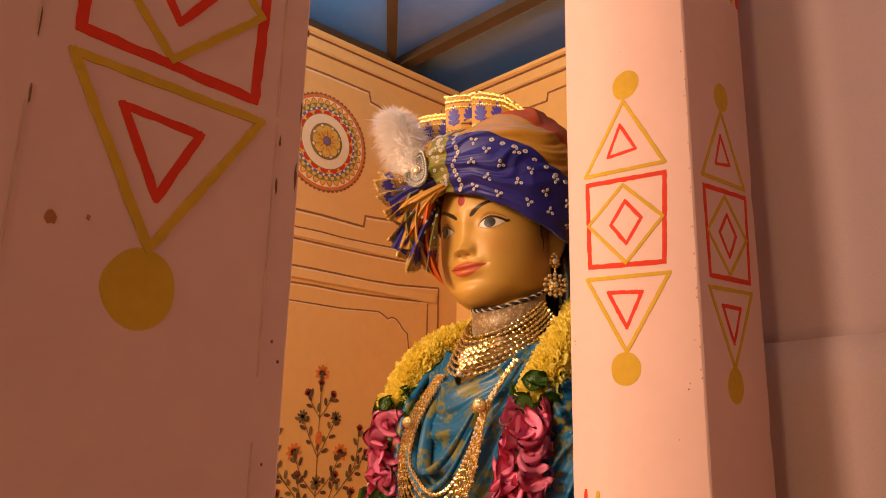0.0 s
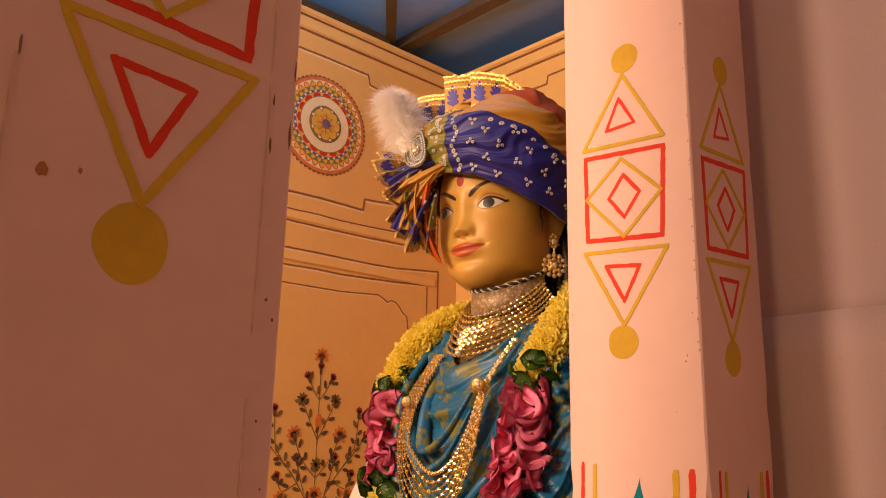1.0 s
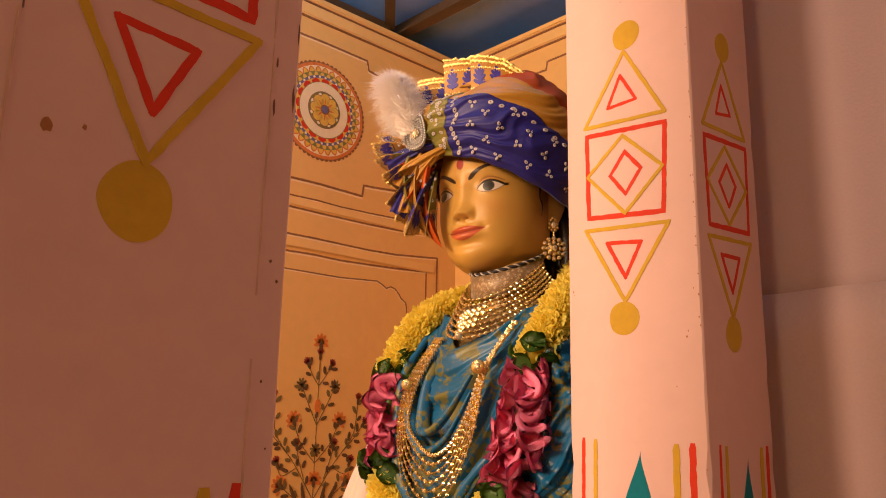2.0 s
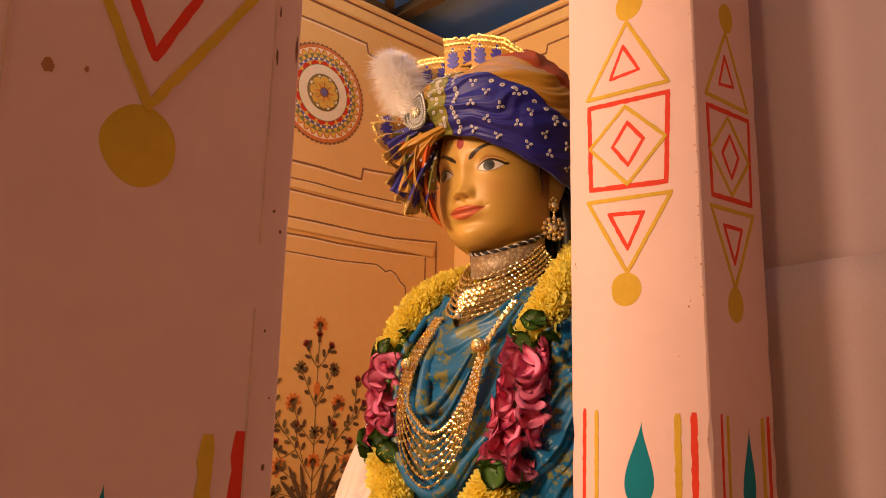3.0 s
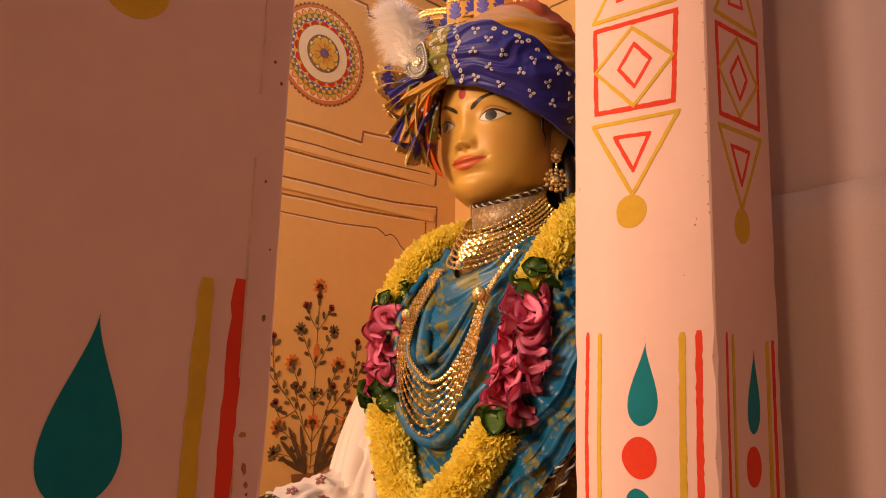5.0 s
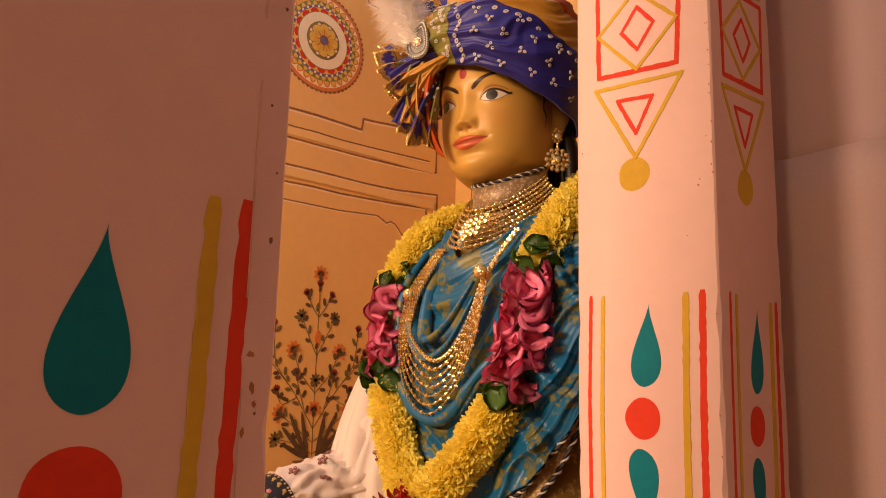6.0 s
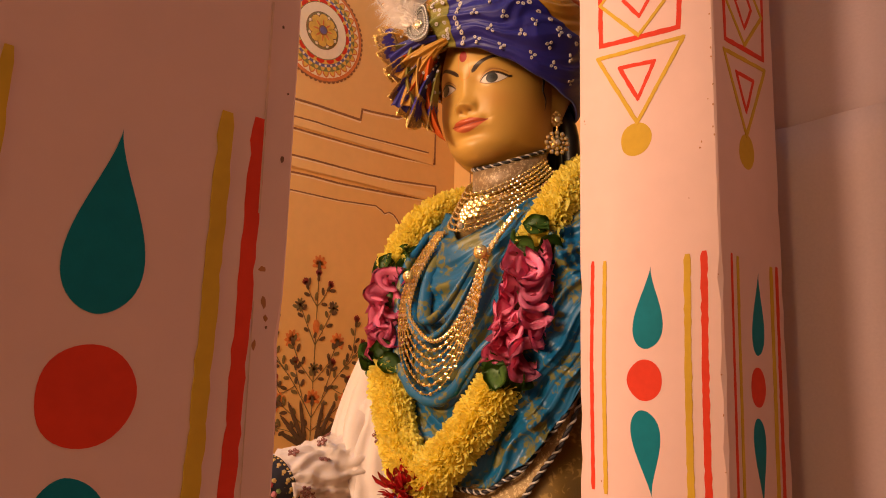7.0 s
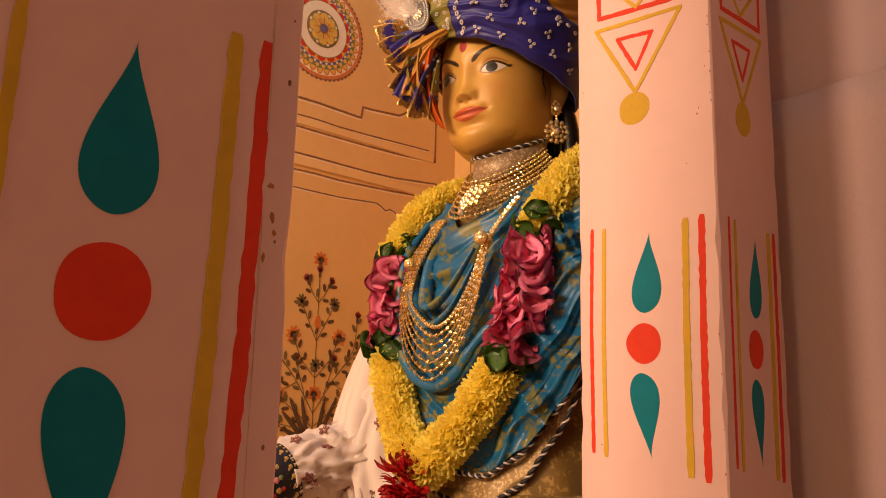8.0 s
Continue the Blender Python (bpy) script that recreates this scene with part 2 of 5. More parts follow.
def pillar_body(x0, x1, y0, y1, label, seed):
    """A boxed timber pillar with worn, slightly uneven edges."""
    p = tagged(new("pillar"), label, "pillar", "painted pillars")
    rnd = random.Random(seed)
    bm, rows, levels = bmesh.new(), [], 170
    for i in range(levels + 1):
        z = 2.73 * i / levels
        row = []
        for cx, cy, sx, sy in ((x0, y0, 1, 1), (x1, y0, -1, 1), (x1, y1, -1, -1), (x0, y1, 1, -1)):
            b = 0.0010 + 0.0005 * rnd.random() + (0.0018 if rnd.random() < 0.10 else 0)
            first = (cx + sx * b, cy), (cx, cy + sy * b)
            row += first if sx * sy < 0 else first[::-1]
        rows.append([(a, c, z) for a, c in row])
    part("post", rings(bm, rows), PILLAR, p)
    return p


right_pillar = pillar_body(-0.413, -0.297, 0.580, 0.679, "pale pink painted square pillar with geometric motifs, beside a drape", 1)
face_pattern(right_pillar, lambda a, z, h: (-0.356 + a, 0.580 - h, z), 0.0, 1.0, 1, (0, 1), (0, -1))
face_pattern(right_pillar, lambda a, z, h: (-0.297 + h, 0.6305 + a, z), -0.003, 0.79, 2, (0, 1), (0, -1), 0.0, 1.16, -0.0085, 0.12, 0.02)
left_pillar = pillar_body(-0.389, -0.273, 0.114, 0.2268, "pink painted square pillar with worn edges and large motifs", 2)
face_pattern(left_pillar, lambda a, z, h: (-0.273 + h, 0.1742 + a, z), -0.0120, 0.93, 3, (0, 1), (0,), -0.0055, 1.0, 0.0, 0.0, 0.027, 0.001)


def chips(pillar, to, spots, mat, name="chip"):
    """Small chipped or stained patches on a face: across, height, half width, half height."""
    for i, (a, z, w, h) in enumerate(spots):
        rnd = random.Random(i)
        w, h = w * 0.65, h * 0.65
        out = [(a + w * math.cos(k) * rnd.uniform(0.6, 1.2), z + h * math.sin(k) * rnd.uniform(0.6, 1.2)) for k in (2 * math.pi * j / 9 for j in range(9))]
        part(name, blot(bmesh.new(), out, lambda p, q, d: to(p, q, 0.0002 if d else 0.0)), mat, pillar)


LP_FACE = lambda a, z, h: (-0.273 + h, a, z)
RP_FACE = lambda a, z, h: (a, 0.580 - h, z)
GROOVE = material("faint_groove", (0.68, 0.44, 0.35), 0.7, vary=0.2, scale=60)
rnd = random.Random(77)
z = 0.4
while z < 2.7:
    ln = rnd.uniform(0.02, 0.12)
    part("joint", boxed(-0.2734, -0.2727, 0.2150 + rnd.uniform(-0.0003, 0.0003), 0.2155, z, z + ln), GROOVE, left_pillar)
    part("joint", boxed(-0.2734, -0.2727, 0.1278, 0.1282 + rnd.uniform(0, 0.0003), z, z + ln * 0.8), GROOVE, left_pillar)
    z += ln + rnd.uniform(0.002, 0.03)
chips(left_pillar, LP_FACE, [(0.2262, 1.690, 0.0007, 0.003), (0.2255, 1.655, 0.0006, 0.007), (0.2248, 1.628, 0.0008, 0.008), (0.2170, 1.640, 0.0006, 0.004), (0.2168, 1.622, 0.0008, 0.005),
      (0.2200, 1.563, 0.0009, 0.0011), (0.2230, 1.556, 0.0009, 0.0011), (0.2195, 1.520, 0.0008, 0.0010), (0.2225, 1.474, 0.0012, 0.0022), (0.2230, 1.497, 0.0006, 0.0008), (0.2210, 1.352, 0.0010, 0.0014),
      (0.1290, 1.630, 0.0006, 0.006), (0.1286, 1.655, 0.0005, 0.008), (0.2205, 1.418, 0.0007, 0.0010)], DIRT)
chips(left_pillar, LP_FACE, [(0.1400, 1.593, 0.0026, 0.0042), (0.1510, 1.595, 0.0012, 0.0016), (0.2200, 1.421, 0.0012, 0.0016), (0.2178, 1.4365, 0.0022, 0.0016), (0.2190, 1.4260, 0.0015, 0.0030), (0.2165, 1.4120, 0.0010, 0.0026)], STAIN, "stain")
spots = [(-0.3095, 1.570, 0.0011, 0.0014), (-0.3082, 1.574, 0.0007, 0.0015), (-0.4080, 1.612, 0.0006, 0.0016), (-0.4072, 1.609, 0.0008, 0.0005), (-0.3560, 1.850, 0.0006, 0.0007), (-0.3190, 1.535, 0.0006, 0.0008),
         (-0.4030, 1.405, 0.0012, 0.0008), (-0.3940, 1.335, 0.0010, 0.0010)]
for i in range(26):
    spots.append((-0.2985 - abs(rnd.gauss(0, 0.0010)), 1.30 + 0.58 * rnd.random(), rnd.uniform(0.0004, 0.0011), rnd.uniform(0.0005, 0.0016)))
chips(right_pillar, RP_FACE, spots, STAIN)
# ---- mouldings and painted decoration of the shrine walls ----


def wall_band(parent, name, y0, y1, z0, z1, proud, mat=None):
    part(name, boxed(WX, WX + proud, y0, y1, z0, z1, bevel=min(0.004, proud * 0.4)), mat or WALL_TRIM, parent)


def rear_band(parent, name, x0, x1, z0, z1, proud, mat=None):
    part(name, boxed(x0, x1, NY - proud, NY, z0, z1, bevel=min(0.004, proud * 0.4)), mat or WALL_TRIM, parent)


def painted_line(parent, pts, width, to, mat=LINE):
    part("painted_line", stroke(bmesh.new(), pts, width, to, False, 5), mat, parent)


ON_WEST = lambda a, z, h: (WX + h * 5.0, a, z)
ON_NORTH = lambda a, z, h: (a, NY - h * 5.0, z)
PALE = material("pale_line_paint", (0.90, 0.66, 0.38), 0.5, vary=0.06, scale=20)

wall_band(wall_west, "cornice", -3.0, NY - 0.010, 2.646, 2.6655, 0.010)
wall_band(wall_west, "cornice_fillet", -3.0, NY - 0.007, 2.602, 2.638, 0.007)
rear_band(wall_north, "cornice", WX + 0.001, 2.9, 2.646, 2.6655, 0.010)
rear_band(wall_north, "cornice_fillet", WX + 0.001, 2.9, 2.602, 2.638, 0.007)
wall_band(wall_west, "string_course_roll", -3.0, 1.640, 1.941, 1.967, 0.006)
wall_band(wall_west, "string_course_fillet", -3.0, 1.640, 2.053, 2.075, 0.004)
MID = 1.209
for sign in (1, -1):
    flip = lambda pts: [(MID + sign * (a - MID), z) for a, z in pts]
    for pts, w in (([(MID, 2.542), (1.355, 2.540), (1.363, 2.511), (1.395, 2.507), (1.43, 2.480), (1.58, 2.470), (1.60, 2.23), (1.50, 2.170), (1.460, 2.166), (1.397, 2.160), (1.363, 2.158), (1.359, 2.125), (MID, 2.128)], 0.0060),
                   ([(MID, 2.047), (1.383, 2.048), (1.50, 2.051), (1.648, 2.060), (1.648, 2.575)], 0.0050),
                   ([(MID, 2.081), (1.283, 2.079), (1.381, 2.081), (1.486, 2.085), (1.62, 2.090)], 0.0040),
                   ([(MID, 1.9755), (1.388, 1.974), (1.492, 1.977), (1.655, 1.992), (1.655, 1.10)], 0.0050),
                   ([(MID, 1.931), (1.293, 1.929), (1.391, 1.932), (1.494, 1.936), (1.612, 1.944), (1.614, 1.10)], 0.0050),
                   ([(MID, 1.882), (1.297, 1.882), (1.426, 1.890), (1.445, 1.882), (1.460, 1.873), (1.476, 1.880), (1.492, 1.876), (1.505, 1.865), (1.515, 1.852), (1.535, 1.840), (1.555, 1.72), (1.555, 1.10)], 0.0036)):
        painted_line(wall_west, flip(pts), w, ON_WEST)
        painted_line(wall_west, [(a, z - w * 1.1) for a, z in flip(pts)], w * 0.7, lambda a, z, h: (WX + h * 2.0, a, z), PALE)
for z, w in ((2.642, 0.005), (2.598, 0.005)):
    part("painted_line", boxed(WX, WX + 0.004, -3.0, NY - 0.016, z - w / 2, z + w / 2), LINE, wall_west)
    part("painted_line", boxed(WX + 0.016, 2.9, NY - 0.004, NY, z - w / 2, z + w / 2), LINE, wall_north)
painted_line(wall_north, [(-1.60, 2.495), (-1.50, 2.500), (-1.465, 2.516), (-1.447, 2.521), (-1.364, 2.520), (-1.359, 2.545), (-1.20, 2.547), (-0.6, 2.548)], 0.0060, ON_NORTH)
painted_line(wall_north, [(-1.66, 2.60), (-1.66, 1.0)], 0.0045, ON_NORTH)

# roof timbers over the shrine, under the painted ceiling
def beam(a, b, w, h, z):
    d = Vector((b[0] - a[0], b[1] - a[1], 0))
    s = Vector((-d.y, d.x, 0)).normalized() * w / 2
    A, B = Vector((a[0], a[1], z)), Vector((b[0], b[1], z))
    bm = rings(bmesh.new(), [[p + s, p - s, p - s + Vector((0, 0, h)), p + s + Vector((0, 0, h))] for p in (A, B)])
    bmesh.ops.recalc_face_normals(bm, faces=bm.faces)
    return bm


for a, b, w in (((WX - 0.10, 1.505), (1.2, 1.505), 0.040), ((WX - 0.02, 1.452), (-0.25, 0.215), 0.030), ((WX - 0.018, -0.8), (WX - 0.018, 1.44), 0.022)):
    tagged(link("roof_beam", beam(a, b, w, 0.030, TOP + (0.0 if w < 0.03 else 0.020)), BEAM), "dark brown timber beam under the blue ceiling", "beam", "roof beams")

# painted rosette
ROS = {"red": RED_PAINT, "orange": material("orange_wall_paint", (0.72, 0.20, 0.04), 0.6, vary=0.15, scale=60),
       "yellow": material("yellow_wall_paint", (0.80, 0.48, 0.07), 0.6, vary=0.12, scale=60),
       "cream": material("cream_wall_paint", (0.86, 0.70, 0.46), 0.6, vary=0.05, scale=40),
       "blue": material("violet_wall_paint", (0.16, 0.13, 0.30), 0.6, vary=0.15, scale=60),
       "green": material("olive_wall_paint", (0.24, 0.22, 0.07), 0.6, vary=0.2, scale=60),
       "brown": LINE}
rosette = tagged(new("painted_rosette"), "round painted rosette with petals and rings on the ochre wall", "mural")
RY, RZ = 1.209, 2.338


def disc(name, r, mat, h, n=72, teeth=0.0, count=0):
    bm = bmesh.new()
    out = []
    for i in range(n):
        k = 2 * math.pi * i / n
        q = r * (1 + teeth * abs(math.sin(count * k / 2))) if count else r
        out.append((RY + q * math.cos(k), RZ + q * math.sin(k)))
    blot(bm, out, lambda a, z, d: (WX + (h if d else 0.0), a, z))
    part(name, bm, mat, rosette)


def petals(name, count, r0, r1, half, mat, h, turn=0.0, point=0.6):
    for i in range(count):
        k = 2 * math.pi * (i + turn) / count
        c, s = math.cos(k), math.sin(k)
        out = []
        for j in range(12):
            q = 2 * math.pi * j / 12
            rad, tan = (r0 + r1) / 2 + (r1 - r0) / 2 * math.cos(q), half * math.sin(q) * (1 - point * 0.5 * math.cos(q))
            out.append((RY + rad * c - tan * s, RZ + rad * s + tan * c))
        part(name, blot(bmesh.new(), out, lambda a, z, d: (WX + (h if d else 0.0), a, z)), mat, rosette)


disc("toothed_ring", 0.139, ROS["brown"], 0.0012, 240, 0.045, 60)
disc("orange_ring", 0.138, ROS["orange"], 0.0020)
disc("yellow_ring", 0.129, ROS["cream"], 0.0027)
petals("scale_petal", 32, 0.103, 0.128, 0.0105, ROS["orange"], 0.0033)
petals("scale_petal_core", 32, 0.104, 0.124, 0.0068, ROS["yellow"], 0.0039)
disc("green_ring", 0.112, ROS["green"], 0.0045)
petals("blue_bud", 32, 0.098, 0.111, 0.0060, ROS["yellow"], 0.0051, 0.5)
disc("blue_ring", 0.100, ROS["blue"], 0.0057)
petals("pale_dot", 32, 0.093, 0.100, 0.0036, ROS["cream"], 0.0063)
disc("red_ring", 0.092, ROS["yellow"], 0.0069)
petals("red_lobe", 16, 0.078, 0.092, 0.0130, ROS["red"], 0.0075)
disc("brown_ring", 0.081, ROS["green"], 0.0081)
disc("cream_ring", 0.079, ROS["cream"], 0.0087)
disc("inner_brown_ring", 0.053, ROS["brown"], 0.0093)
disc("inner_green", 0.051, ROS["green"], 0.0099)
petals("corner_bud", 8, 0.030, 0.049, 0.0085, ROS["cream"], 0.0105, 0.5)
petals("petal_edge", 8, 0.008, 0.0485, 0.0150, ROS["brown"], 0.0111, 0, -0.7)
petals("petal", 8, 0.010, 0.0465, 0.0132, ROS["yellow"], 0.0117, 0, -0.7)
petals("petal_vein", 8, 0.012, 0.032, 0.0022, ROS["orange"], 0.0123)
disc("hub_edge", 0.014, ROS["brown"], 0.0129)
disc("hub", 0.0105, ROS["blue"], 0.0135)

# painted flowering plant
plant = tagged(new("painted_plant"), "painted flowering plant with red blooms on the ochre wall", "mural")
STEM = material("stem_paint", (0.20, 0.13, 0.04), 0.7, vary=0.2, scale=60)
LEAFP = material("leaf_paint", (0.13, 0.065, 0.025), 0.7, vary=0.25, scale=60)
BLOOM = material("maroon_bloom_paint", (0.30, 0.035, 0.025), 0.7, vary=0.2, scale=60)
PY = 1.247
plant.scale, plant.location = (1, 1, 1.11), (0, 0, -0.170)


def petal_blot(name, a, z, ang, length, half, mat, h=0.0016, belly=0.0):
    c, s = math.cos(ang), math.sin(ang)
    out = []
    for j in range(10):
        q = 2 * math.pi * j / 10
        x, y = length * (0.5 - 0.5 * math.cos(q)), half * math.sin(q) * (1 + belly * math.cos(q))
        out.append((a + x * c - y * s, z + x * s + y * c))
    part(name, blot(bmesh.new(), out, lambda p, r, d: (WX + (h if d else 0.0), p, r)), mat, plant)


def bloom(a, z, ang, kind):
    if kind == 0:
        for d in (-0.75, -0.38, 0, 0.38, 0.75):
            petal_blot("bloom_petal", a, z, ang + d * 0.8, 0.020 - abs(d) * 0.004, 0.0027, BLOOM)
        petal_blot("calyx", a - 0.012 * math.cos(ang), z - 0.012 * math.sin(ang), ang, 0.018, 0.004, LEAFP, 0.0022)
    elif kind == 1:
        for i in range(7):
            petal_blot("bloom_petal", a, z, ang - 1.9 + i * 0.63, 0.023, 0.0048, ROS["orange"])
        petal_blot("calyx", a - 0.016 * math.cos(ang), z - 0.016 * math.sin(ang), ang, 0.022, 0.005, LEAFP, 0.0022)
    else:
        for i in range(9):
            petal_blot("bloom_petal", a, z, ang + i * 0.70, 0.017, 0.0030, LEAFP if i % 2 else STEM)


def twig(pts, blooms=(), leaves=6, seed=0, w=0.0022):
    path = smooth_path([(a, z, 0) for a, z in pts], 24)
    part("stem", stroke(bmesh.new(), [(p.x, p.y) for p in path], w, ON_WEST, False, seed), STEM, plant)
    rnd = random.Random(seed)
    leaves = int(leaves * 1.5)
    for i in range(leaves):
        f = 2 + int((i + 0.6) / leaves * 20)
        d = path[min(f + 1, 23)] - path[f - 1]
        ang = math.atan2(d.y, d.x) + (0.75 if i % 2 else -0.75) + rnd.uniform(-0.2, 0.2)
        petal_blot("leaf", path[f].x + 0.006 * math.cos(ang), path[f].y + 0.006 * math.sin(ang), ang, rnd.uniform(0.015, 0.022), 0.0044,
                   LEAFP if rnd.random() < 0.6 else STEM, 0.0019)
    end = path[-1] - path[-4]
    for kind in blooms:
        bloom(path[-1].x, path[-1].y, math.atan2(end.y, end.x), kind)


twig([(PY, 1.27), (PY, 1.45), (PY, 1.685)], (1,), 0, 1)
bloom(PY, 1.655, math.pi / 2, 0)
for sg in (1, -1):
    q = lambda *p: [(PY + sg * a, z) for a, z in p]
    twig(q((0, 1.585), (0.018, 1.605), (0.035, 1.632)), (0,), 2, 2 + sg)
    twig(q((0, 1.495), (0.030, 1.545), (0.052, 1.585)), (2,), 4, 5 + sg)
    twig(q((0, 1.41), (0.045, 1.455), (0.070, 1.505)), (1,), 5, 8 + sg)
    twig(q((0, 1.33), (0.045, 1.39), (0.075, 1.425), (0.125, 1.470), (0.150, 1.500)), (0,), 6, 11 + sg)
    twig(q((0.085, 1.435), (0.120, 1.480), (0.130, 1.555)), (0,), 5, 14 + sg)
    twig(q((0.03, 1.375), (0.050, 1.425), (0.056, 1.448)), (0,), 3, 17 + sg)
    twig(q((0.055, 1.400), (0.095, 1.385), (0.110, 1.410)), (0,), 3, 20 + sg)
    twig(q((0, 1.30), (0.055, 1.335), (0.100, 1.365)), (1,), 4, 23 + sg)
    twig(q((0, 1.275), (0.06, 1.300), (0.110, 1.310)), (2,), 4, 26 + sg)
    for i, (ang, ln) in enumerate(((1.35, 0.11), (1.05, 0.12), (0.75, 0.11), (0.45, 0.09))):
        petal_blot("blade_leaf", PY + sg * 0.012, 1.262, ang if sg > 0 else math.pi - ang, ln, 0.0055, LEAFP, 0.0024 + i * 0.0004)
bloom(PY, 1.44, 1.57, 2)
petal_blot("bloom_petal", PY, 1.52, 1.57, 0.035, 0.010, ROS["orange"])
bloom(PY, 1.372, 1.57, 1)
pot = [(PY - 0.055, 1.262), (PY + 0.055, 1.262), (PY + 0.050, 1.24), (PY + 0.065, 1.20), (PY + 0.045, 1.15), (PY - 0.045, 1.15), (PY - 0.065, 1.20), (PY - 0.050, 1.24)]
part("pot", blot(bmesh.new(), pot, ON_WEST), LINE, plant, "dark brown painted pot")

# lilac drape hung beside the pillar, sewn from two widths
drape = tagged(new("drape"), "lilac cloth drape hung in soft folds beside the pillar", "drape")


def drape_width(z0, z1, y):
    rows = []
    for i in range(41):
        z = z0 + (z1 - z0) * i / 40
        row = []
        for j in range(181):
            x = -0.335 + 3.3 * j / 180
            row.append((x, y - 0.010 * math.sin(x * 23 + 0.6 * math.sin(z * 3)) * min(1, (x + 0.335) * 6) - 0.004 * math.sin(x * 57 + z * 2), z))
        row += [(x, yy + 0.004, zz) for x, yy, zz in row[::-1]]
        rows.append(row)
    return rings(bmesh.new(), rows)


part("lower_width", drape_width(0.0, 1.616, 0.705), CLOTH_LOW, drape, smooth=True)
part("upper_width", drape_width(1.600, 2.725, 0.7135), CLOTH, drape, smooth=True)
# ---- the statue ----
CX, CY = -0.855, 1.0


def S(u, v, z):
    """A place by the statue's own left (u), back (v) and height."""
    return (CX + u, CY + v, z)


# the head stands in its own frame: u to its left, v to its back, z over the eyes
HEAD_AT, HEAD_YAW, HEAD_DIP, HEAD_TILT = Vector((-0.8796, 1.0003, 1.8658)), radians(11.6), radians(2.3), radians(-4.2)
HEAD_TURN = Matrix.Rotation(HEAD_YAW, 3, "Z") @ Matrix.Rotation(HEAD_DIP, 3, "X") @ Matrix.Rotation(HEAD_TILT, 3, "Y")


def H(u, v, z):
    """A place in the frame of the head, which is turned a little to its left."""
    return HEAD_AT + HEAD_TURN @ Vector((u, v, z))


def painted_skin():
    m = material("painted_skin", (0.60, 0.33, 0.085), 0.46, vary=0.03, scale=6, fine=90, bump=0.04, coat=0.06)
    t, n = m.node_tree, m.node_tree.nodes
    att = n.new("ShaderNodeVertexColor")
    att.layer_name = "paint"
    t.links.new(att.outputs["Color"], n["Principled BSDF"].inputs["Base Color"])
    n["Principled BSDF"].inputs["Coat Roughness"].default_value = 0.25
    return m


SKIN = painted_skin()
# height, half width, front, back
HEAD = [(-0.1240, 0.008, -0.076, -0.040), (-0.1225, 0.022, -0.086, -0.010), (-0.1180, 0.0360, -0.0940, 0.018), (-0.109, 0.0520, -0.1010, 0.036), (-0.095, 0.0690, -0.1050, 0.060),
        (-0.070, 0.0810, -0.1060, 0.074), (-0.040, 0.0870, -0.1060, 0.078), (0.0, 0.0885, -0.1055, 0.09), (0.030, 0.0860, -0.1080, 0.095),
        (0.060, 0.078, -0.106, 0.090), (0.085, 0.066, -0.092, 0.075), (0.105, 0.03, -0.04, 0.03)]


def bell(x, s):
    return np.exp(-0.5 * (x / s) ** 2)


def step(x, soft):
    return np.clip(0.5 + x / soft, 0.0, 1.0)


EYE_U, EYE_Z, EYE_HALF = 0.0420, -0.0012, 0.0198


def eye_lids(a):
    """Upper and lower rim of an eye at the distance a from the middle of the face."""
    e = np.clip((a - EYE_U) / EYE_HALF, -1.0, 1.0)
    axis = EYE_Z + 0.0022 * e
    return e, axis + 0.0098 * (1 - np.abs(e) ** 1.9) ** 0.95 * (1 - 0.10 * e), axis - 0.0084 * (1 - np.abs(e) ** 2.2) * (1 + 0.15 * e)


